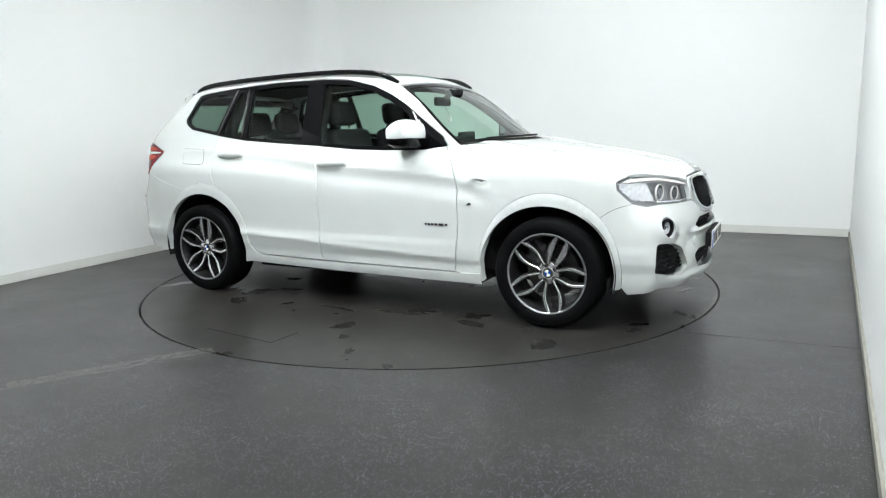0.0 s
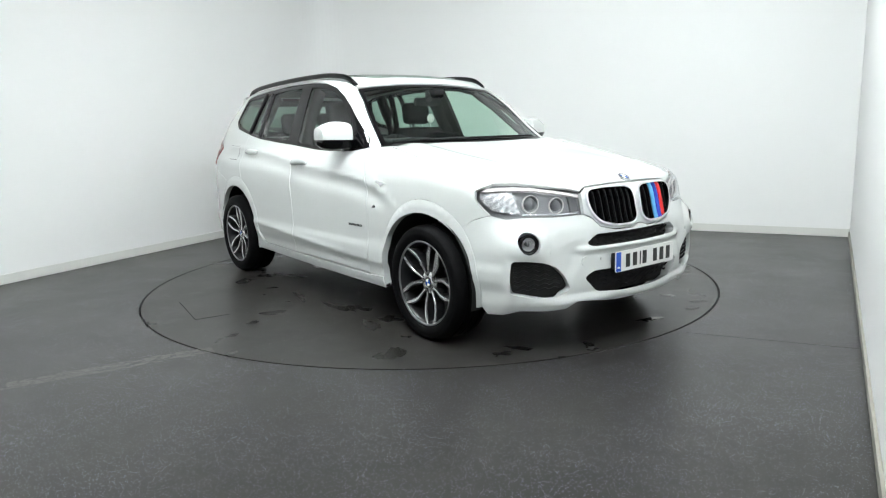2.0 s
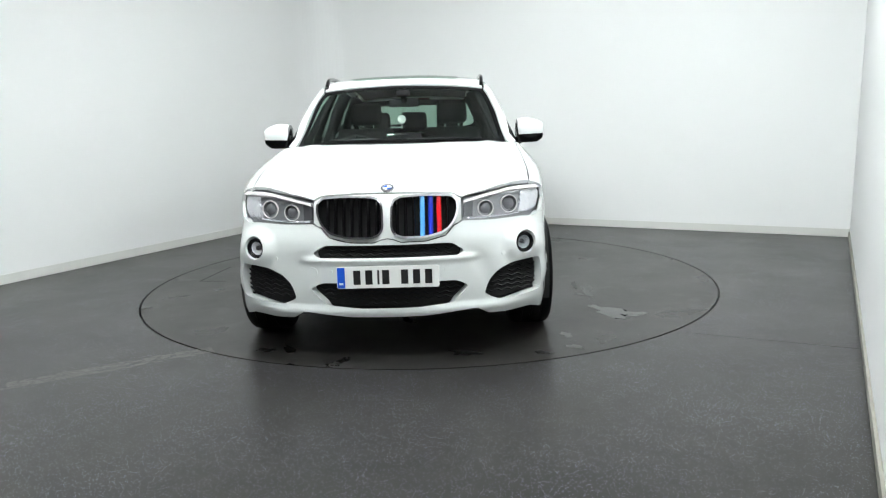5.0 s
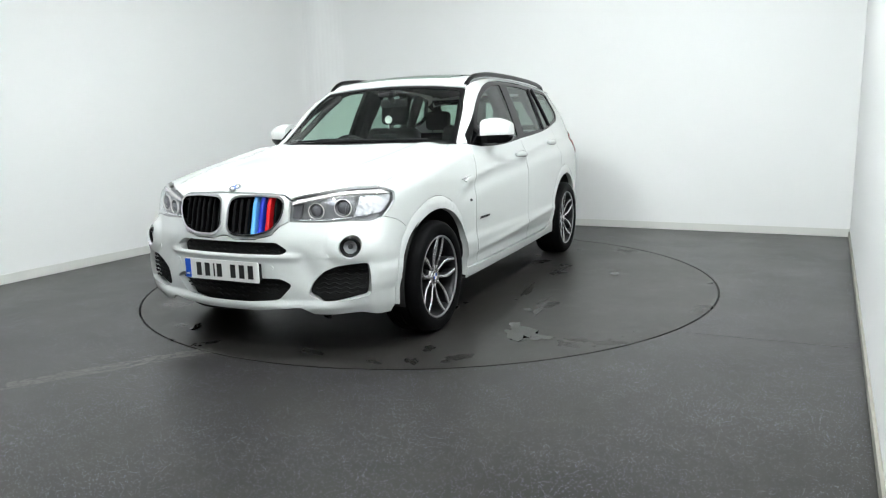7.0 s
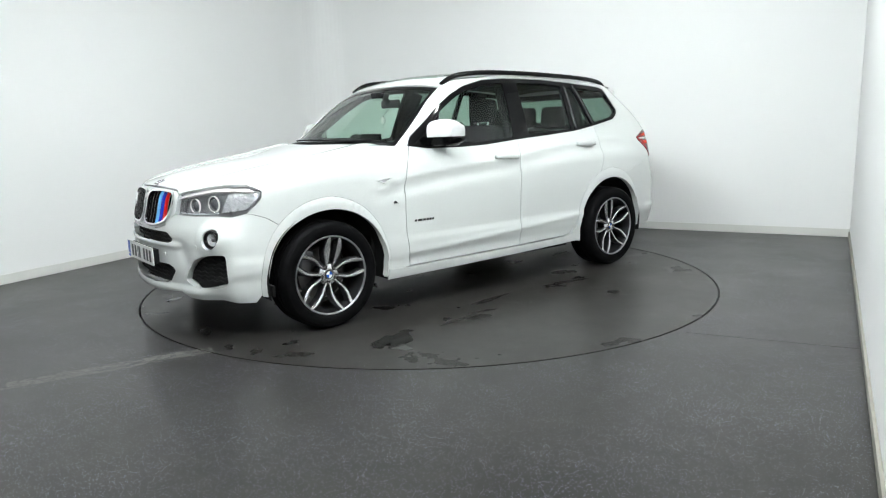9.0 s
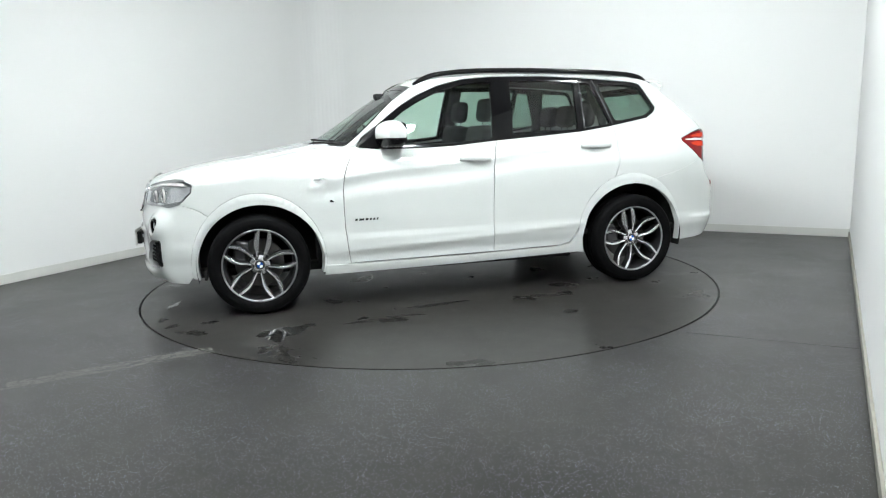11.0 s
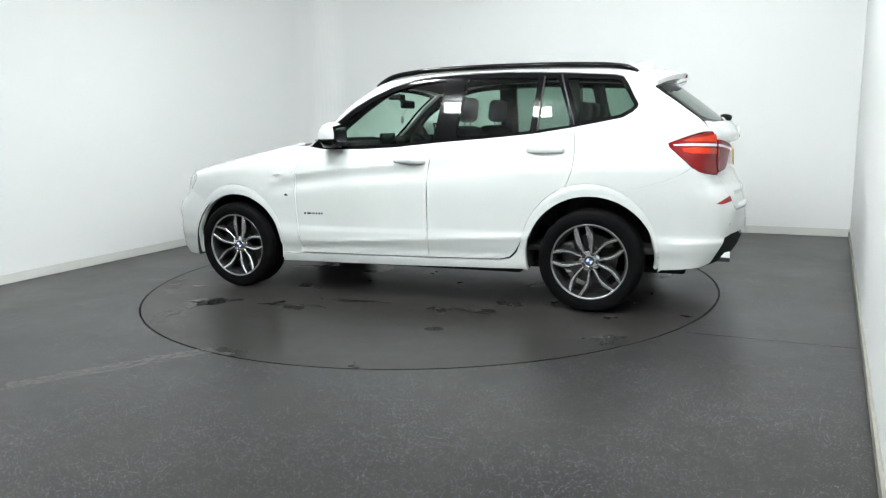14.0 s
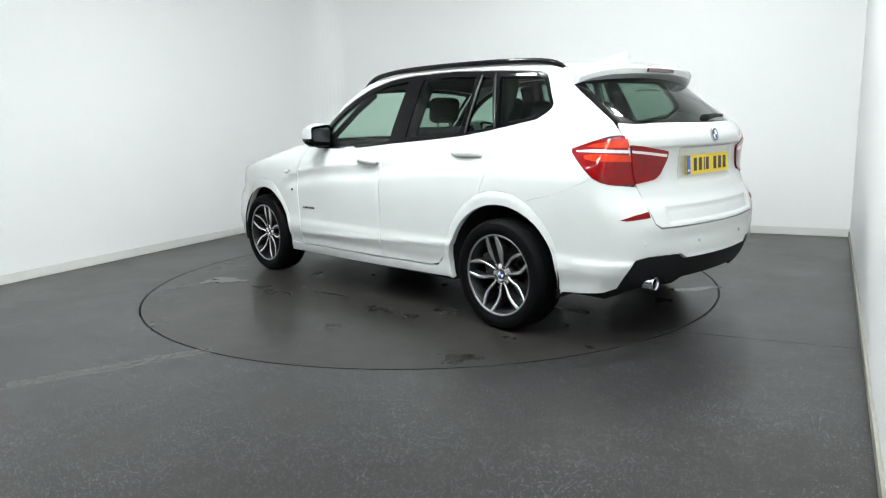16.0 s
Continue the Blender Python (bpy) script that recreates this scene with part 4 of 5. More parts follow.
            for p, q in zip(rows, rows[1:]):
                for n in range(6):
                    b.faces.new((p[n], p[(n + 1) % 6], q[(n + 1) % 6], q[n]))
            b.faces.new(rows[0])
            b.faces.new(rows[-1][::-1])
            bmesh.ops.recalc_face_normals(b, faces=b.faces)
            mat, lab = M_BLACK, ""
            if s > 0 and i in (3, 4, 5):
                mat, lab = ((M_STRIPE_A, "light blue grille slat"), (M_STRIPE_B, "dark blue grille slat"), (M_STRIPE_C, "red grille slat"))[i - 3]
            part("slat", b, mat, grille, lab)
        build_headlight(s)
    # badge on the hood
    c = on("top", [(2.118, 0.0)])[0]
    n = slope(c[None])[0]
    build_roundel(c + n * 0.002, n, 0.037)
    # front plate
    x = on("front", [(0.0, 0.495)])[0][0] + 0.028
    build_plate("front_number_plate", x, 0.492, 0.522, 0.112, 1, M_PLATE, "white front number plate with a blue band and black bars")
    part("plate_holder", box_bm(0.03, 0.50, 0.09, (x - 0.022, 0, 0.492), 0.004), M_PLASTIC, CAR)


def build_roundel(c, n, r):
    m = Vector(n).to_track_quat("X", "Z").to_matrix().to_4x4()
    root = empty("roundel", CAR, Matrix.Translation(c) @ m)
    tagged(root, "round chrome badge with blue and white quarters")
    part("badge_ring", lathe_bm([(r * 0.62, 0.002), (r * 0.66, 0.006), (r * 0.92, 0.005), (r, 0.001), (r, -0.004)], 32, "X"), M_CHROME, root, smooth=True)
    part("badge_band", lathe_bm([(r * 0.66, 0.0065), (r * 0.90, 0.0058)], 32, "X"), M_INK, root)
    for k in range(4):
        b = bmesh.new()
        pts = [(0.0, 0.0)] + [(r * 0.64 * math.cos(math.pi / 2 * (k + i / 8)), r * 0.64 * math.sin(math.pi / 2 * (k + i / 8))) for i in range(9)]
        part("badge_quarter", slab_bm(pts, 0.004, "x", 0.0), M_ROUND if k % 2 else M_PLATE, root)


def build_plate(name, x, z, w, h, sign, mat, label, tilt=0.0, kind="front"):
    root = empty(name, CAR, pose(x, 0, z, 0, tilt, 0 if sign > 0 else 180))
    tagged(root, label)
    out = rounded([(-w / 2, -h / 2), (w / 2, -h / 2), (w / 2, h / 2), (-w / 2, h / 2)], 0.01)
    part("plate_board", slab_bm(out, 0.006, "x", 0.0), mat, root)
    part("plate_band", slab_bm([(-w / 2 + 0.003, -h / 2 + 0.003), (-w / 2 + 0.042, -h / 2 + 0.003), (-w / 2 + 0.042, h / 2 - 0.003), (-w / 2 + 0.003, h / 2 - 0.003)], 0.002, "x", 0.006), M_BLUE, root, "blue band at the plate's end")
    part("band_mark", box_bm(0.001, 0.022, 0.010, (0.0085, -w / 2 + 0.022, -h / 2 + 0.025)), M_PLATE, root)
    y = -w / 2 + 0.085
    for k in range(7):
        if k == 4:
            y += 0.035
        cw = 0.050 if k != 2 else 0.014
        part("character_bar", box_bm(0.0015, cw * 0.72, h * 0.66, (0.0067, y + cw * 0.36, 0), 0.0004, 1), M_INK, root)
        y += cw + 0.011


def build_headlight(s):
    nose = Mapping("nose")
    outline = np.concatenate([on("front", [(0.388, 0.768)] + LAMP_TOP, s), on("side", LAMP_SIDE, s), on("front", LAMP_LOW, s)])
    root = empty("headlight", CAR)
    tagged(root, "clear headlight with two round projectors and light rings")
    lens = panel("lens", nose, outline, M_LENS, root, lift=0.003, gap=0.003, rim=False, label="clear headlight lens")
    lens.visible_shadow = False
    panel("lamp_bezel", nose, outline, M_BLACK, root, holes=[nose.to3d(inset(dense(nose.to2d(outline), 0.015), 0.0035))], lift=-0.002, gap=0.003, thick=0.012, fine=0.012, label="dark bezel round the lamp")
    panel("lamp_housing", nose, outline, M_SILVER, root, lift=-0.036, gap=-0.028, rim=False, res=0.02)
    brow = np.concatenate([on("front", [(0.400, 0.862), (0.52, 0.890), (0.63, 0.911)], s), on("side", [(1.945, 0.916), (1.87, 0.914), (1.835, 0.892), (1.86, 0.890), (1.935, 0.898)], s), on("front", [(0.63, 0.894), (0.52, 0.873), (0.400, 0.846)], s)])
    panel("lamp_brow", nose, brow, M_CLEARBAR, root, lift=-0.003, gap=0.001, thick=0.016, fine=0.012, res=0.02, label="white light bar under the lamp's upper edge")
    # two projectors with rings
    for y, z, r in ((0.512, 0.808, 0.043), (0.640, 0.822, 0.047)):
        c = on("front", [(y, z)], s)[0]
        turn = Matrix.Rotation(s * 0.30, 4, "Z")
        at = Matrix.Translation(c + np.array([-0.032, 0, 0])) @ turn
        part("projector_ring", lathe_bm([(r * 0.93, -0.005), (r * 0.945, 0.008), (r, 0.009), (r * 1.04, -0.002)], 32, "X"), M_CLEARBAR, root, "white light ring", smooth=True, at=at)
        part("projector_bowl", lathe_bm([(r * 0.74, -0.012), (r * 0.80, -0.002), (r * 0.93, 0.002)], 32, "X"), M_HOUSING, root, smooth=True, at=at)
        part("projector_lens", lathe_bm([(0.0005, 0.014), (r * 0.30, 0.012), (r * 0.55, 0.006), (r * 0.76, -0.006), (r * 0.76, -0.02)], 28, "X"), M_PROJECTOR, root, "glossy projector lens", smooth=True, at=at)
    # faceted reflector towards the flank
    q = np.concatenate([on("front", [(0.705, 0.775), (0.705, 0.918)], s), on("side", [(1.925, 0.915), (1.865, 0.912), (1.825, 0.888), (1.83, 0.853), (1.90, 0.790)], s)])
    panel("turn_reflector", nose, q, M_REFLECTOR, root, lift=-0.022, gap=0.002, res=0.018, deform=lambda p: 0.003 * np.sin(p[:, 2] * 200) * np.sin(p[:, 1] * 170), thick=0.03, label="faceted silver reflector")
    q = on("front", [(0.40, 0.775), (0.40, 0.850), (0.455, 0.862), (0.45, 0.772)], s)
    panel("lamp_blade", Mapping("front"), q, M_HOUSING, root, lift=-0.02, gap=0.003, thick=0.02)
    b = on("front", [(0.41, 0.766), (0.50, 0.763), (0.60, 0.766), (0.69, 0.772)], s) + np.array([-0.02, 0, 0])
    part("chrome_strip", tube_bm([tuple(p) for p in b], 0.005, 6), M_CHROME, root, smooth=True)


def build_roof_and_glass():
    top, rear = Mapping("top"), Mapping("rear")

    def both(pts):
        return pts + [(x, -y) for x, y in reversed(pts) if abs(y) > 1e-6]
    screen = [(0.945, 0.0), (0.930, 0.2), (0.884, 0.4), (0.775, 0.738), (0.60, 0.694), (0.43, 0.648), (0.272, 0.600), (0.275, 0.3), (0.277, 0.0)]
    o = on("top", both(screen))
    hole = on("top", rounded(both([(0.925, 0.0), (0.910, 0.2), (0.864, 0.4), (0.762, 0.706), (0.60, 0.668), (0.43, 0.624), (0.31, 0.585), (0.312, 0.3), (0.315, 0.0)]), 0.03, 3))
    cowl = [(1.03, 0.0), (1.024, 0.2), (0.975, 0.4), (0.905, 0.6), (0.845, 0.765), (0.79, 0.770), (0.765, 0.742), (0.875, 0.4), (0.918, 0.2), (0.933, 0.0)]
    panel("scuttle_panel", top, on("top", both(cowl)), M_PLASTIC, CAR, lift=-0.012, gap=0, thick=0.02, res=0.02, label="black scuttle panel below the windscreen")
    panel("windscreen_border", top, o, M_BLACK, CAR, holes=[hole], lift=-0.006, thick=0.01, label="black ceramic border of the windscreen")
    ob = panel("windscreen", top, hole, M_GLASS, CAR, lift=-0.008, gap=-0.004, rim=False, label="clear windscreen")
    ob.visible_shadow = False
    roof = on("top", both([(0.268, 0.0), (0.266, 0.3), (0.263, 0.605), (-0.3, 0.598), (-1.0, 0.592), (-1.5, 0.582), (-1.722, 0.575), (-1.725, 0.3), (-1.728, 0.0)]))
    roof_ob = panel("roof", top, roof, M_PAINT, CAR, label="white roof skin")
    panel("glass_roof", top, on("top", rounded(both([(0.14, 0.0), (0.13, 0.42), (-0.95, 0.42), (-0.96, 0.0)]), 0.05, 3)), M_TINT, CAR, lift=0.005, thick=0.006, label="panoramic glass roof")
    panel("roof_lining", top, on("top", both([(0.20, 0.0), (0.20, 0.52), (-1.68, 0.53), (-1.70, 0.0)])), M_LINING, CAR, lift=-0.055, rim=False, label="grey headlining")
    # antenna fin
    b = bmesh.new()
    rows = []
    c = on("top", [(-1.60, 0.0)])[0]
    for i in range(9):
        u = i / 8
        h = 0.062 * (u ** 0.7) * (1 if u < 0.9 else 0.75)
        w = 0.030 * math.sin(math.pi * (0.12 + 0.8 * u))
        x = c[0] + 0.10 - 0.19 * u
        rows.append([b.verts.new((x, w, c[2] - 0.008 - 0.02 * u * 0.2)), b.verts.new((x - 0.02 * u, w * 0.35, c[2] + h)), b.verts.new((x - 0.02 * u, -w * 0.35, c[2] + h)), b.verts.new((x, -w, c[2] - 0.008 - 0.02 * u * 0.2))])
    for p, q in zip(rows, rows[1:]):
        for k in range(3):
            b.faces.new((p[k], p[k + 1], q[k + 1], q[k]))
    b.faces.new(rows[-1])
    bmesh.ops.recalc_face_normals(b, faces=b.faces)
    part("antenna_fin", b, M_PAINT, CAR, "white shark-fin antenna", smooth=True)
    # front wipers
    for y0, y1 in ((-0.50, 0.06), (0.02, 0.56)):
        pts = on("top", [(0.945 - 0.36 * y * y, y) for y in np.linspace(y0, y1, 8)]) + np.array([0, 0, 0.012])
        part("wiper", tube_bm([tuple(p) for p in pts], 0.007, 6), M_PLASTIC, CAR, smooth=True)


def build_rear():
    rear, tail, top = Mapping("rear"), Mapping("tail"), Mapping("top")
    cat = np.concatenate

    def both(pts):
        return pts + mirror(pts)[(1 if abs(pts[-1][0]) < 1e-6 else 0):(-1 if abs(pts[0][0]) < 1e-6 else None)]
    gate_out = [(0.0, 0.662)] + GATE_EDGE + [(0.68, 1.232), (0.60, 1.225), (0.50, 1.220), (0.0, 1.216)]

    def gate_shape(p):
        y, z = np.abs(p[:, 1]), p[:, 2]
        d = 0.014 * step(1.085, 1.10, z) * step(0.60, 0.45, y)
        d = d - 0.020 * step(0.33, 0.28, y) * step(0.88, 0.92, z) * step(1.09, 1.075, z)
        d = d - 0.014 * step(0.52, 0.48, y) * step(0.675, 0.695, z) * step(0.775, 0.755, z)
        return d
    gate = panel("tailgate", rear, on("rear", both(gate_out)), M_PAINT, CAR, deform=gate_shape, res=0.013, fine=0.013, label="white tailgate with a recessed plate bay")
    glass_out = [(0.0, 1.222), (0.50, 1.227), (0.62, 1.238), (0.668, 1.252), (0.684, 1.285), (0.676, 1.35), (0.655, 1.445), (0.62, 1.50), (0.0, 1.515)]
    hole = on("rear", rounded(both([(0.0, 1.245), (0.48, 1.250), (0.58, 1.262), (0.635, 1.292), (0.625, 1.34), (0.612, 1.40), (0.59, 1.480), (0.0, 1.490)]), 0.03, 3))
    panel("rear_window_border", rear, on("rear", both(glass_out)), M_BLACK, gate, holes=[hole], lift=-0.020, gap=-0.030, thick=0.006, label="black border of the rear window")
    ob = panel("rear_window", rear, hole, M_TINT, gate, lift=-0.018, gap=-0.004, rim=False, label="tinted rear window")
    ob.visible_shadow = False
    # spoiler over the rear window
    b = bmesh.new()
    n = 31
    rows = []
    for i in range(n):
        y = -0.63 + 1.26 * i / (n - 1)
        e = abs(y) / 0.63
        lead = on("top", [(-1.69, min(max(y, -0.60), 0.60))])[0]
        tip = -1.945 + 0.05 * e ** 2 + 0.10 * e ** 5
        zt = 1.562 - 0.06 * y * y - 0.035 * e ** 8
        mid_x = (lead[0] + tip) / 2
        sec = [(lead[0], lead[2] + 0.001), (mid_x, (lead[2] + zt) / 2 + 0.012), (tip + 0.025, zt + 0.006), (tip + 0.006, zt), (tip, zt - 0.010), (tip + 0.012, zt - 0.042), (tip + 0.045, zt - 0.052), (tip + 0.085, zt - 0.066)]
        rows.append([b.verts.new((x, y, z)) for x, z in sec])
    for p, q in zip(rows, rows[1:]):
        for k in range(7):
            b.faces.new((p[k], q[k], q[k + 1], p[k + 1]))
    for r in (rows[0], rows[-1]):
        b.faces.new(r)
    bmesh.ops.recalc_face_normals(b, faces=b.faces)
    sp = part("spoiler", b, M_PAINT, CAR, "white roof spoiler", smooth=True)
    sp.data.set_sharp_from_angle(angle=radians(40))
    part("brake_light", box_bm(0.02, 0.30, 0.022, (-1.9375, 0, 1.538), 0.004), M_DARKRED, sp, "dark red high brake light")
    # rear wiper
    w = on("rear", [(0.0, 1.245), (-0.06, 1.25), (-0.20, 1.262), (-0.34, 1.262)]) + np.array([-0.02, 0, 0])
    wip = part("rear_wiper", tube_bm([tuple(p) for p in w], 0.012, 8, radii=[0.024, 0.020, 0.013, 0.009]), M_PLASTIC, CAR, "black rear wiper", smooth=True)
    # rear bumper

    def half(s):
        return cat([on("rear", [(0.0, 0.478), (0.36, 0.480), (0.41, 0.508), (0.64, 0.512), (0.72, 0.50), (0.757, 0.42), (0.768, 0.345)], s), on("side", [(-2.08, 0.318), (-1.98, 0.306), (-1.86, 0.298)], s),
                    on("side", ell(*FLARE_R, 190, 117, 12), s), on("side", SEAM_REAR, s), on("side", [(-2.07, 0.918), (-2.10, 0.906)], s), on("rear", [(0.634, 0.886), (0.622, 0.84), (0.622, 0.77), (0.60, 0.685), (0.56, 0.657), (0.0, 0.657)], s)])
    l, r = half(1), half(-1)

    def bump(p):
        y, z = np.abs(p[:, 1]), p[:, 2]
        return 0.006 * step(0.49, 0.475, z) * step(-1.9, -2.0, p[:, 0] * 0 + p[:, 0]) - 0.008 * np.exp(-((z - 0.60) / 0.05) ** 2) * step(0.7, 0.5, y)
    bumper = panel("rear_bumper", tail, cat([l, r[::-1][1:-1]]), M_PAINT, CAR, deform=bump, gap=0.0005, thick=0.04, res=0.025, label="white rear bumper")
    dif = [(0.0, 0.472), (0.365, 0.474), (0.415, 0.502), (0.64, 0.506), (0.715, 0.495), (0.750, 0.42), (0.760, 0.345), (0.74, 0.315), (0.36, 0.31), (0.31, 0.345), (0.0, 0.345)]
    panel("rear_diffuser", tail, cat([on("rear", dif), on("rear", dif, -1)[::-1][1:-1]]), M_PLASTIC, CAR, lift=-0.012, thick=0.06, res=0.03, label="black plastic rear diffuser")
    for s in (1, -1):
        if s > 0:
            ex = empty("exhaust", CAR, pose(-2.205, s * 0.565, 0.350))
            part("exhaust_pipe", lathe_bm([(0.026, 0.15), (0.034, 0.10), (0.036, -0.06), (0.034, -0.062), (0.031, -0.05), (0.029, 0.1)], 28, "X"), M_CHROME, ex, smooth=True)
            part("exhaust_bore", lathe_bm([(0.0005, 0.02), (0.030, 0.018)], 20, "X"), M_PIT, ex)
        lamp = empty("tail_light", CAR)
        tagged(lamp, "red tail light with amber and clear bars")
        outer = cat([on("side", [(-1.878, 1.098), (-1.99, 1.138)], s), on("rear", [(0.694, 1.163), (0.66, 1.0), (0.638, 0.893)], s), on("side", [(-2.10, 0.906), (-2.07, 0.918)] + LAMP_EDGE[::-1][:-1], s)])
        panel("outer_lens", tail, outer, M_RED, lamp, lift=0.006, gap=0.001, res=0.02, thick=0.04, label="red tail light lens")
        bar = cat([on("side", [(-1.905, 1.088), (-2.0, 1.093)], s), on("rear", [(0.680, 1.088), (0.675, 1.070)], s), on("side", [(-2.0, 1.075), (-1.915, 1.078)], s)])
        panel("clear_bar", tail, bar, M_CLEARBAR, lamp, lift=0.0085, gap=0.001, res=0.02, thick=0.004, label="clear reversing light bar")
        am = cat([on("side", [(-1.96, 1.060), (-2.03, 1.068)], s), on("rear", [(0.672, 1.06), (0.664, 1.025)], s), on("side", [(-2.02, 1.03), (-1.97, 1.042)], s)])
        panel("amber_lens", tail, am, M_AMBER, lamp, lift=0.0085, gap=0.001, res=0.02, thick=0.004, label="amber indicator lens")
        am = cat([on("side", [(-1.96, 1.108), (-2.0, 1.122)], s), on("rear", [(0.688, 1.145), (0.682, 1.098)], s), on("side", [(-2.0, 1.102)], s)])
        panel("amber_lens", tail, am, M_AMBER, lamp, lift=0.0085, gap=0.001, res=0.02, thick=0.004, label="amber upper lens")
        inner = on("rear", rounded([(0.685, 1.118), (0.60, 1.108), (0.415, 1.075), (0.42, 1.03), (0.465, 0.945), (0.51, 0.915), (0.642, 0.897)], 0.015, 2), s)
        panel("inner_lens", rear, inner, M_RED, lamp, lift=0.012, gap=0.003, res=0.02, thick=0.03, label="inner red lens on the tailgate")
        panel("clear_bar", rear, on("rear", [(0.674, 1.088), (0.60, 1.080), (0.43, 1.056), (0.435, 1.040), (0.60, 1.063), (0.670, 1.072)], s), M_CLEARBAR, lamp, lift=0.0145, gap=0.001, thick=0.004)
        panel("rear_reflector", tail, on("rear", [(0.628, 0.755), (0.628, 0.722), (0.76, 0.714), (0.785, 0.720), (0.72, 0.742)], s), M_RED, bumper, lift=0.006, gap=0, thick=0.01, label="slim red reflector")
        for y, z in ((0.66, 0.58), (0.25, 0.57)):
            panel("parking_sensor", rear, on("rear", ell(y, z, 0.011, 0.011, 0, 330, 11), s), M_PAINT, bumper, lift=0.004, gap=0, thick=0.008, fine=0.01)
    c = on("rear", [(0.0, 1.150)])[0]
    build_roundel(c + np.array([-0.016, 0, 0]), np.array([-0.97, 0, 0.22]), 0.041)
    x = on("rear", [(0.0, 0.985)])[0][0] - 0.004
    build_plate("rear_number_plate", x + 0.014, 0.985, 0.522, 0.112, -1, M_YELLOW, "yellow rear number plate with a blue band and black bars", tilt=-3)
    for k, y in enumerate((-0.43, -0.47)):
        panel("rear_badge", rear, on("rear", [(y, 1.125), (y + 0.028, 1.125), (y + 0.028, 1.16), (y, 1.16)]), M_CHROME, gate, lift=0.016, gap=0.002, thick=0.004)


def spoke_outline(side_sign, wide=1.0):
    """One curved blade, along the radius: (radius, across)."""
    mid = [(0.050, 0.022), (0.085, 0.032), (0.125, 0.046), (0.165, 0.050), (0.205, 0.044), (0.244, 0.034)]
    half = [0.0066, 0.0068, 0.0080, 0.0092, 0.0098, 0.0092]
    a = [(r, side_sign * (t + h * wide)) for (r, t), h in zip(mid, half)]
    b = [(r, side_sign * (t - h * wide)) for (r, t), h in zip(mid, half)]
    return a + b[::-1]


def build_wheel():
    """A wheel whose outer face looks along +y, built at the origin."""
    w = empty("wheel", CAR)
    tyre = [(0.247, -0.105), (0.262, -0.122), (0.300, -0.126), (0.322, -0.118), (0.336, -0.100), (0.339, -0.085)]
    for c in (-0.055, 0.0, 0.055):
        tyre += [(0.3415, c - 0.022), (0.3415, c - 0.006), (0.3345, c - 0.004), (0.3345, c + 0.004), (0.3415, c + 0.006), (0.3415, c + 0.022)]
    tyre += [(0.339, 0.085), (0.336, 0.100), (0.322, 0.118), (0.314, 0.1225), (0.310, 0.1225), (0.300, 0.126), (0.285, 0.126), (0.272, 0.1225), (0.258, 0.119), (0.247, 0.106)]
    t = part("tyre", lathe_bm(tyre, 72), M_RUBBER, w, "black road tyre", smooth=True)
    t.data.set_sharp_from_angle(angle=radians(50))
    part("rim", lathe_bm([(0.247, 0.100), (0.252, 0.108), (0.250, 0.113), (0.244, 0.113), (0.237, 0.100), (0.228, 0.085), (0.224, 0.0), (0.222, -0.10), (0.245, -0.105)], 64), M_GREY, w, smooth=True)
    part("rim_lip", lathe_bm([(0.252, 0.1125), (0.2505, 0.1155), (0.245, 0.1155), (0.240, 0.109)], 64), M_LIP, w, "bright machined rim edge", smooth=True)
    part("brake_disc", lathe_bm([(0.06, -0.02), (0.165, -0.02), (0.168, -0.025), (0.168, -0.045), (0.06, -0.045)], 40), M_STEEL, w, "worn steel brake disc", smooth=False)
    part("brake_caliper", box_bm(0.10, 0.09, 0.17, (0.135, -0.02, 0.06), 0.02), M_HOUSING, w)
    part("hub_back", lathe_bm([(0.0005, -0.03), (0.075, -0.03), (0.085, 0.03), (0.070, 0.068), (0.0005, 0.072)], 40), M_GREY, w, smooth=True)
    for i in range(5):
        a = radians(90 + 72 * i)
        for sg in (1, -1):
            for wide, y0, d, m in ((1.55, 0.030, 0.056, M_GREY), (1.0, 0.0845, 0.006, M_ALLOY)):
                o = [(r * math.cos(a) - t * math.sin(a), r * math.sin(a) + t * math.cos(a)) for r, t in spoke_outline(sg, wide)]
                b = slab_bm(o, d, "y", y0)
                for v in b.verts:
                    r = math.hypot(v.co.x, v.co.z)
                    v.co.y += 0.030 * max(0, (r - 0.06) / 0.19) ** 1.3 - 0.012
                if m is M_ALLOY:                       # chamfered edges
                    cut = [e for e in b.edges if len(e.link_faces) == 2 and abs(e.calc_face_angle(0)) > 1.0 and min(v.co.y for v in e.verts) > min(v.co.y for v in b.verts) + 0.0045]
                    bmesh.ops.bevel(b, geom=cut, offset=0.0028, segments=1, affect="EDGES", profile=0.5)
                part("spoke", b, m, w)
        bolt = radians(90 + 36 + 72 * i)
        # no hole is cut: a black disc on the hub gives the pocket's shade
        pocket = part("bolt_pocket_shade", lathe_bm([(0.0005, 0.0748), (0.0155, 0.0748), (0.0165, 0.070)], 16), M_PIT, w, "dark disc painted as the shade of a bolt pocket", at=pose(0.054 * math.cos(bolt), 0, 0.054 * math.sin(bolt)))
        part("wheel_bolt", lathe_bm([(0.0005, 0.0785), (0.007, 0.0780), (0.0085, 0.0745)], 6), M_STEEL, pocket)
    part("hub_face", lathe_bm([(0.034, 0.0735), (0.062, 0.0735), (0.069, 0.070), (0.071, 0.062)], 40), M_ALLOY, w, "bright machined hub", smooth=True)
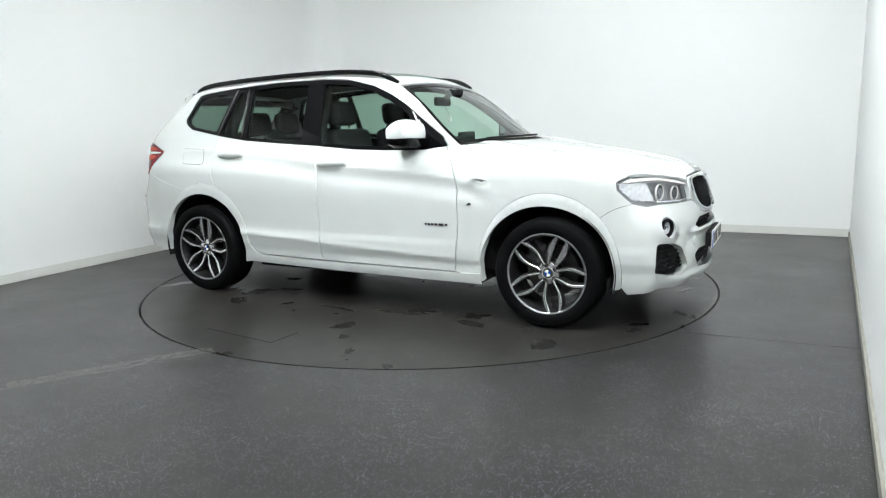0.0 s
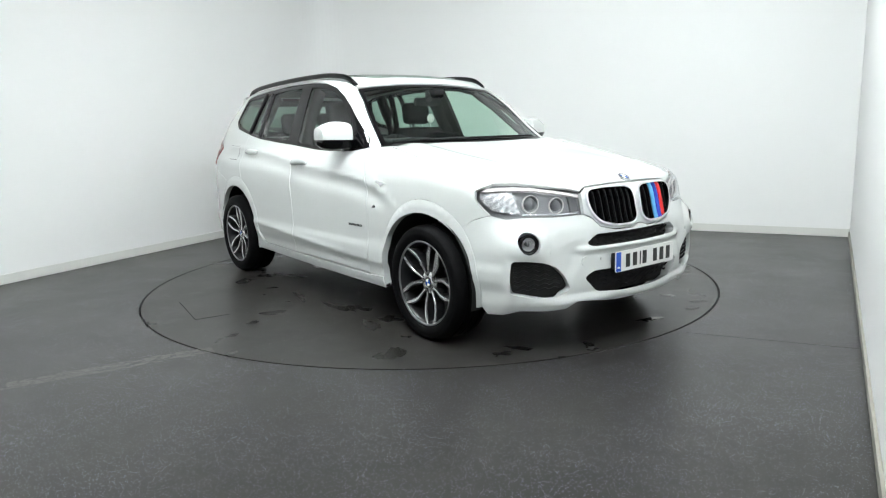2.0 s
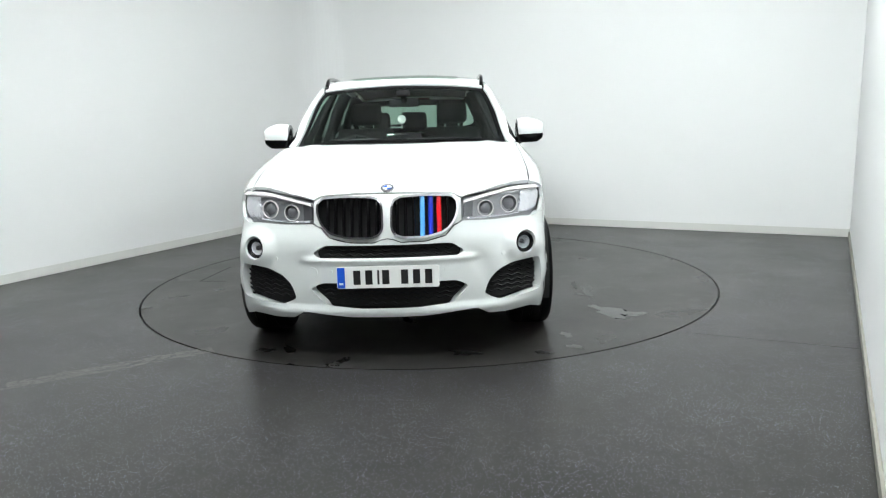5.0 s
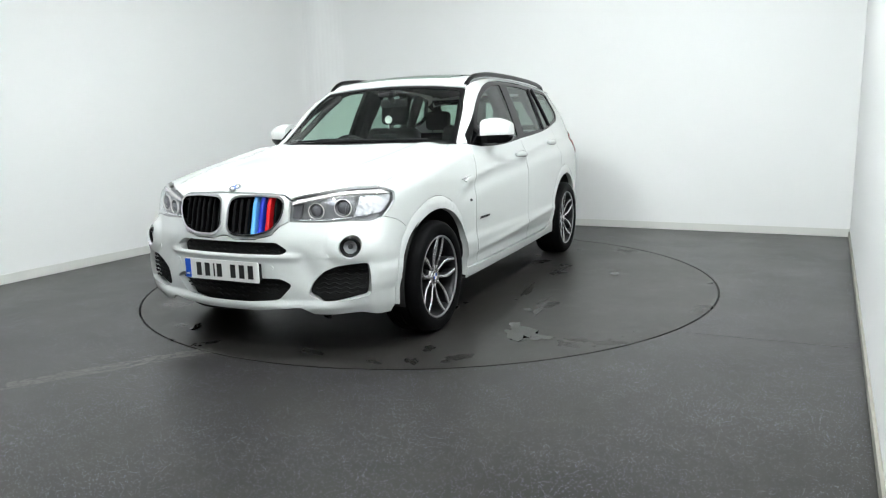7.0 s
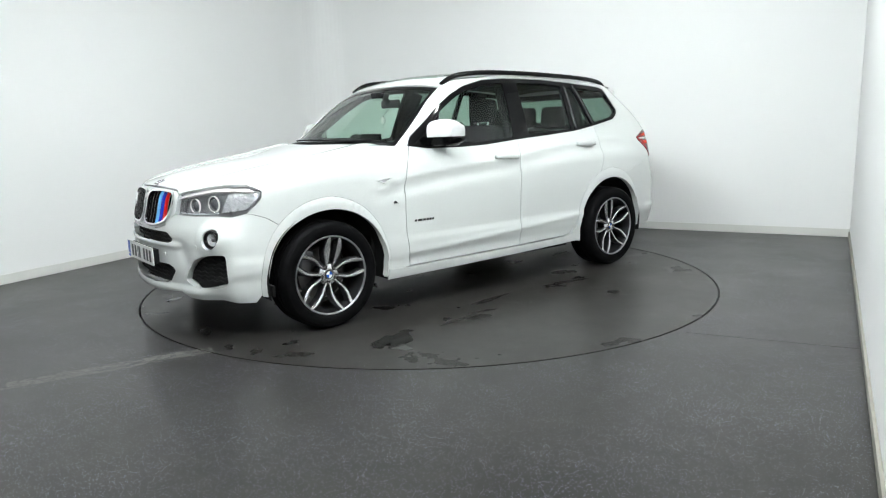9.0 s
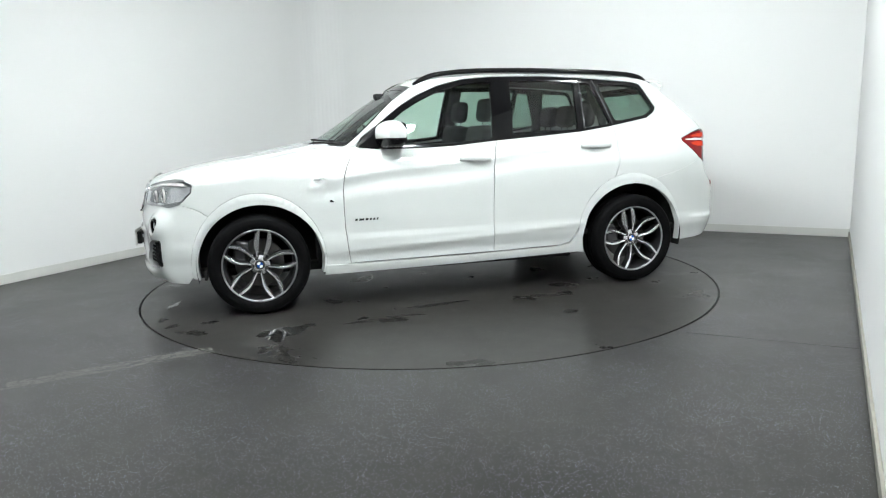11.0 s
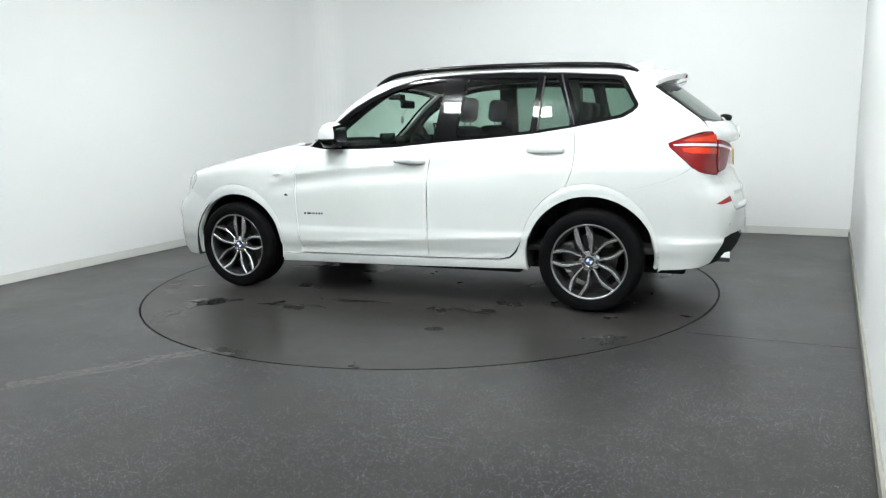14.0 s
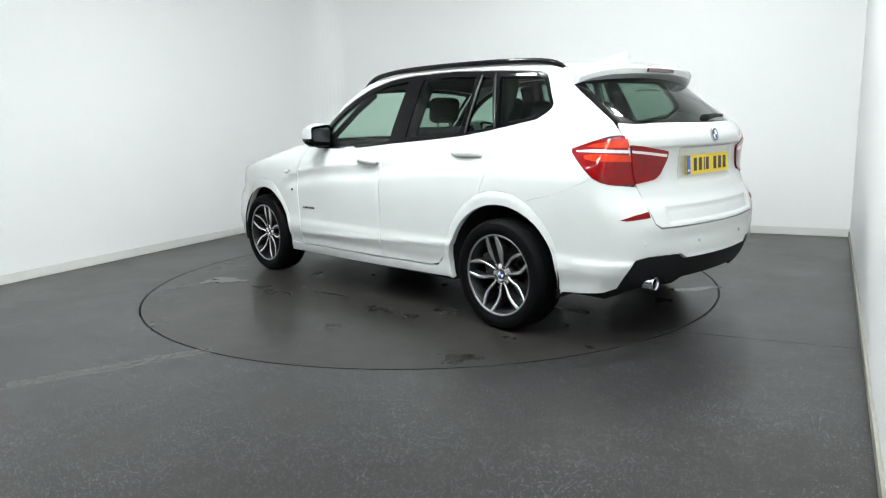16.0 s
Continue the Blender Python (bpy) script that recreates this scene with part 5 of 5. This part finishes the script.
    part("hub_ring", lathe_bm([(0.030, 0.070), (0.034, 0.079), (0.037, 0.077), (0.039, 0.066), (0.04, 0.05)], 36), M_ALLOY, w, smooth=True)
    part("hub_cap", lathe_bm([(0.0005, 0.080), (0.026, 0.0795), (0.0335, 0.076), (0.034, 0.06)], 32), M_INK, w, "dark wheel cap", smooth=True)
    for k in range(4):
        pts = [(0.0, 0.0)] + [(0.021 * math.cos(math.pi / 2 * (k + i / 6)), 0.021 * math.sin(math.pi / 2 * (k + i / 6))) for i in range(7)]
        part("cap_quarter", slab_bm(pts, 0.003, "y", 0.0785), M_ROUND if k % 2 else M_PLATE, w)
    return w


def build_wheels():
    first = build_wheel()
    spots = [(1.410, 0.8, 1, -10), (-1.412, 0.81, 1, 13), (1.410, -0.8, -1, -24), (-1.412, -0.81, -1, -8)]
    for k, (x, y, s, spin) in enumerate(spots):
        m = pose(x, y, 0.3395) @ pose(0, 0, 0, 0, 0, 0 if s > 0 else 180) @ pose(0, 0, 0, 0, spin, 0)
        if k == 0:
            first.matrix_basis = m
        else:
            copy_thing(first, m)


def build_seat(x, y, headrests=(0.0,), width=0.50, back_h=0.62):
    st = empty("car_seat", CAR, pose(x, y, 0))
    tagged(st, "black leather car seat")
    part("seat_cushion", box_bm(0.52, width, 0.16, (0.22, 0, 0.60), 0.05, 3), M_SEAT, st, smooth=True)
    part("seat_back", box_bm(0.15, width, back_h, (-0.10, 0, 0.62 + back_h / 2), 0.055, 3, turn=Matrix.Rotation(radians(-12), 4, "Y")), M_SEAT, st, smooth=True)
    zt = 0.62 + back_h
    for dy in headrests:
        part("headrest", box_bm(0.10, 0.26, 0.185, (-0.18, dy, zt + 0.115), 0.045, 3, turn=Matrix.Rotation(radians(-8), 4, "Y")), M_SEAT, st, smooth=True)
        for q in (-0.06, 0.06):
            part("headrest_post", tube_bm([(-0.165, dy + q, zt - 0.05), (-0.175, dy + q, zt + 0.06)], 0.006, 6), M_CHROME, st)


def build_cabin():
    part("floor_pan", box_bm(4.0, 1.30, 0.06, (0.0, 0, 0.26), 0.02), M_LINER, CAR)
    # wide box added out of view to deepen the shade under the car
    part("underbody_shade_box", box_bm(1.86, 1.64, 0.05, (0.0, 0, 0.245), 0.02), M_LINER, CAR)
    part("cabin_floor", box_bm(2.9, 1.60, 0.04, (-0.65, 0, 0.40), 0.01), M_DASH, CAR)
    part("engine_bay_wall", box_bm(0.05, 1.50, 0.75, (0.98, 0, 0.68), 0.01), M_LINER, CAR)
    part("engine_block", box_bm(0.80, 1.0, 0.55, (1.5, 0, 0.58), 0.05), M_LINER, CAR)
    part("boot_floor", box_bm(0.95, 1.10, 0.30, (-1.72, 0, 0.55), 0.03), M_LINER, CAR)
    for s in (1, -1):
        part("pillar_trim", tube_bm([(0.68, s * 0.700, 1.11), (0.50, s * 0.655, 1.25), (0.34, s * 0.610, 1.38), (0.18, s * 0.560, 1.49)], 0.024, 10), M_CABIN, CAR, "dark windscreen pillar lining", smooth=True)
        for x0, x1, wide in ((-0.375, -0.42, 0.10), (-1.27, -1.22, 0.10)):
            part("pillar_trim", tube_bm([(x0, s * 0.720, 0.95), (x0, s * 0.705, 1.14), ((x0 + x1) / 2, s * 0.625, 1.36), (x1, s * 0.545, 1.53)], wide / 2, 10), M_CABIN, CAR, "dark pillar lining", smooth=True)
    dash = part("dashboard", box_bm(0.42, 1.44, 0.26, (0.66, 0, 1.005), 0.06, 3), M_CABIN, CAR, smooth=True)
    part("instrument_cowl", box_bm(0.20, 0.36, 0.07, (0.50, -0.37, 1.13), 0.03, 3), M_CABIN, dash, smooth=True)
    part("centre_screen", box_bm(0.03, 0.26, 0.11, (0.47, 0.0, 1.14), 0.01), M_BLACK, dash)
    part("centre_console", box_bm(0.95, 0.24, 0.30, (0.05, 0, 0.60), 0.04, 3), M_CABIN, CAR, smooth=True)
    wheel = empty("steering_wheel", CAR, pose(0.30, -0.37, 1.01, 0, -66, 0))
    tagged(wheel, "black three-spoke steering wheel")
    ring = [(0.185 * math.cos(2 * math.pi * i / 40), 0.185 * math.sin(2 * math.pi * i / 40), 0) for i in range(41)]
    part("wheel_ring", tube_bm(ring, 0.016, 8), M_CABIN, wheel, smooth=True)
    part("wheel_boss", box_bm(0.13, 0.15, 0.05, (0, 0, -0.01), 0.02), M_CABIN, wheel)
    for a in (0, 90, -90):
        part("wheel_spoke", box_bm(0.12, 0.035, 0.02, (0.11, 0, 0), 0.006, turn=Matrix()), M_CABIN, wheel, at=pose(0, 0, 0, 0, 0, a + 180))
    for y in (0.37, -0.37):
        build_seat(-0.22, y)
    build_seat(-1.08, 0.0, (-0.36, 0.0, 0.36), 1.26, 0.56)
    mir = empty("rear_view_mirror", CAR, pose(0.27, 0.0, 1.425))
    tagged(mir, "black interior mirror")
    part("mirror_case", box_bm(0.035, 0.235, 0.065, (0, 0, 0), 0.016, 3), M_CABIN, mir, smooth=True)
    part("mirror_stalk", tube_bm([(0.02, 0, 0.01), (0.09, 0, 0.08)], 0.022, 8), M_CABIN, mir)
    part("sensor_box", box_bm(0.12, 0.10, 0.04, (0.10, 0, 0.065), 0.012), M_CABIN, mir)
    orn = empty("hanging_ornament", CAR, pose(0.335, -0.02, 1.300))
    tagged(orn, "round silver ornament hanging from the interior mirror")
    part("ornament_disc", lathe_bm([(0.0005, -0.004), (0.024, -0.004), (0.026, -0.006), (0.033, 0.0), (0.026, 0.006), (0.024, 0.004), (0.0005, 0.004)], 24, "X"), M_ORNAMENT, orn, smooth=True)
    part("ornament_cord", tube_bm([(0, 0, 0.03), (-0.06, 0.02, 0.10)], 0.002, 5), M_INK, orn)
    part("ornament_tassel", tube_bm([(0, 0, -0.025), (0, 0, -0.075)], 0.0025, 6), M_ORNAMENT, orn)


for s_ in (1, -1):
    build_flank(s_)
build_front()
build_roof_and_glass()
build_rear()
build_wheels()
build_cabin()


def motions():
    rows_disc, rows_car = [], []
    for t, deg in SPIN:
        m = pose(0, 0, 0, 0, 0, deg)
        rows_disc.append((t, m))
        rows_car.append((t, m @ pose(CAR_OFFSET[0], CAR_OFFSET[1], 0.001)))
    walk(TURNTABLE, rows_disc)
    walk(CAR, rows_car)


motions()
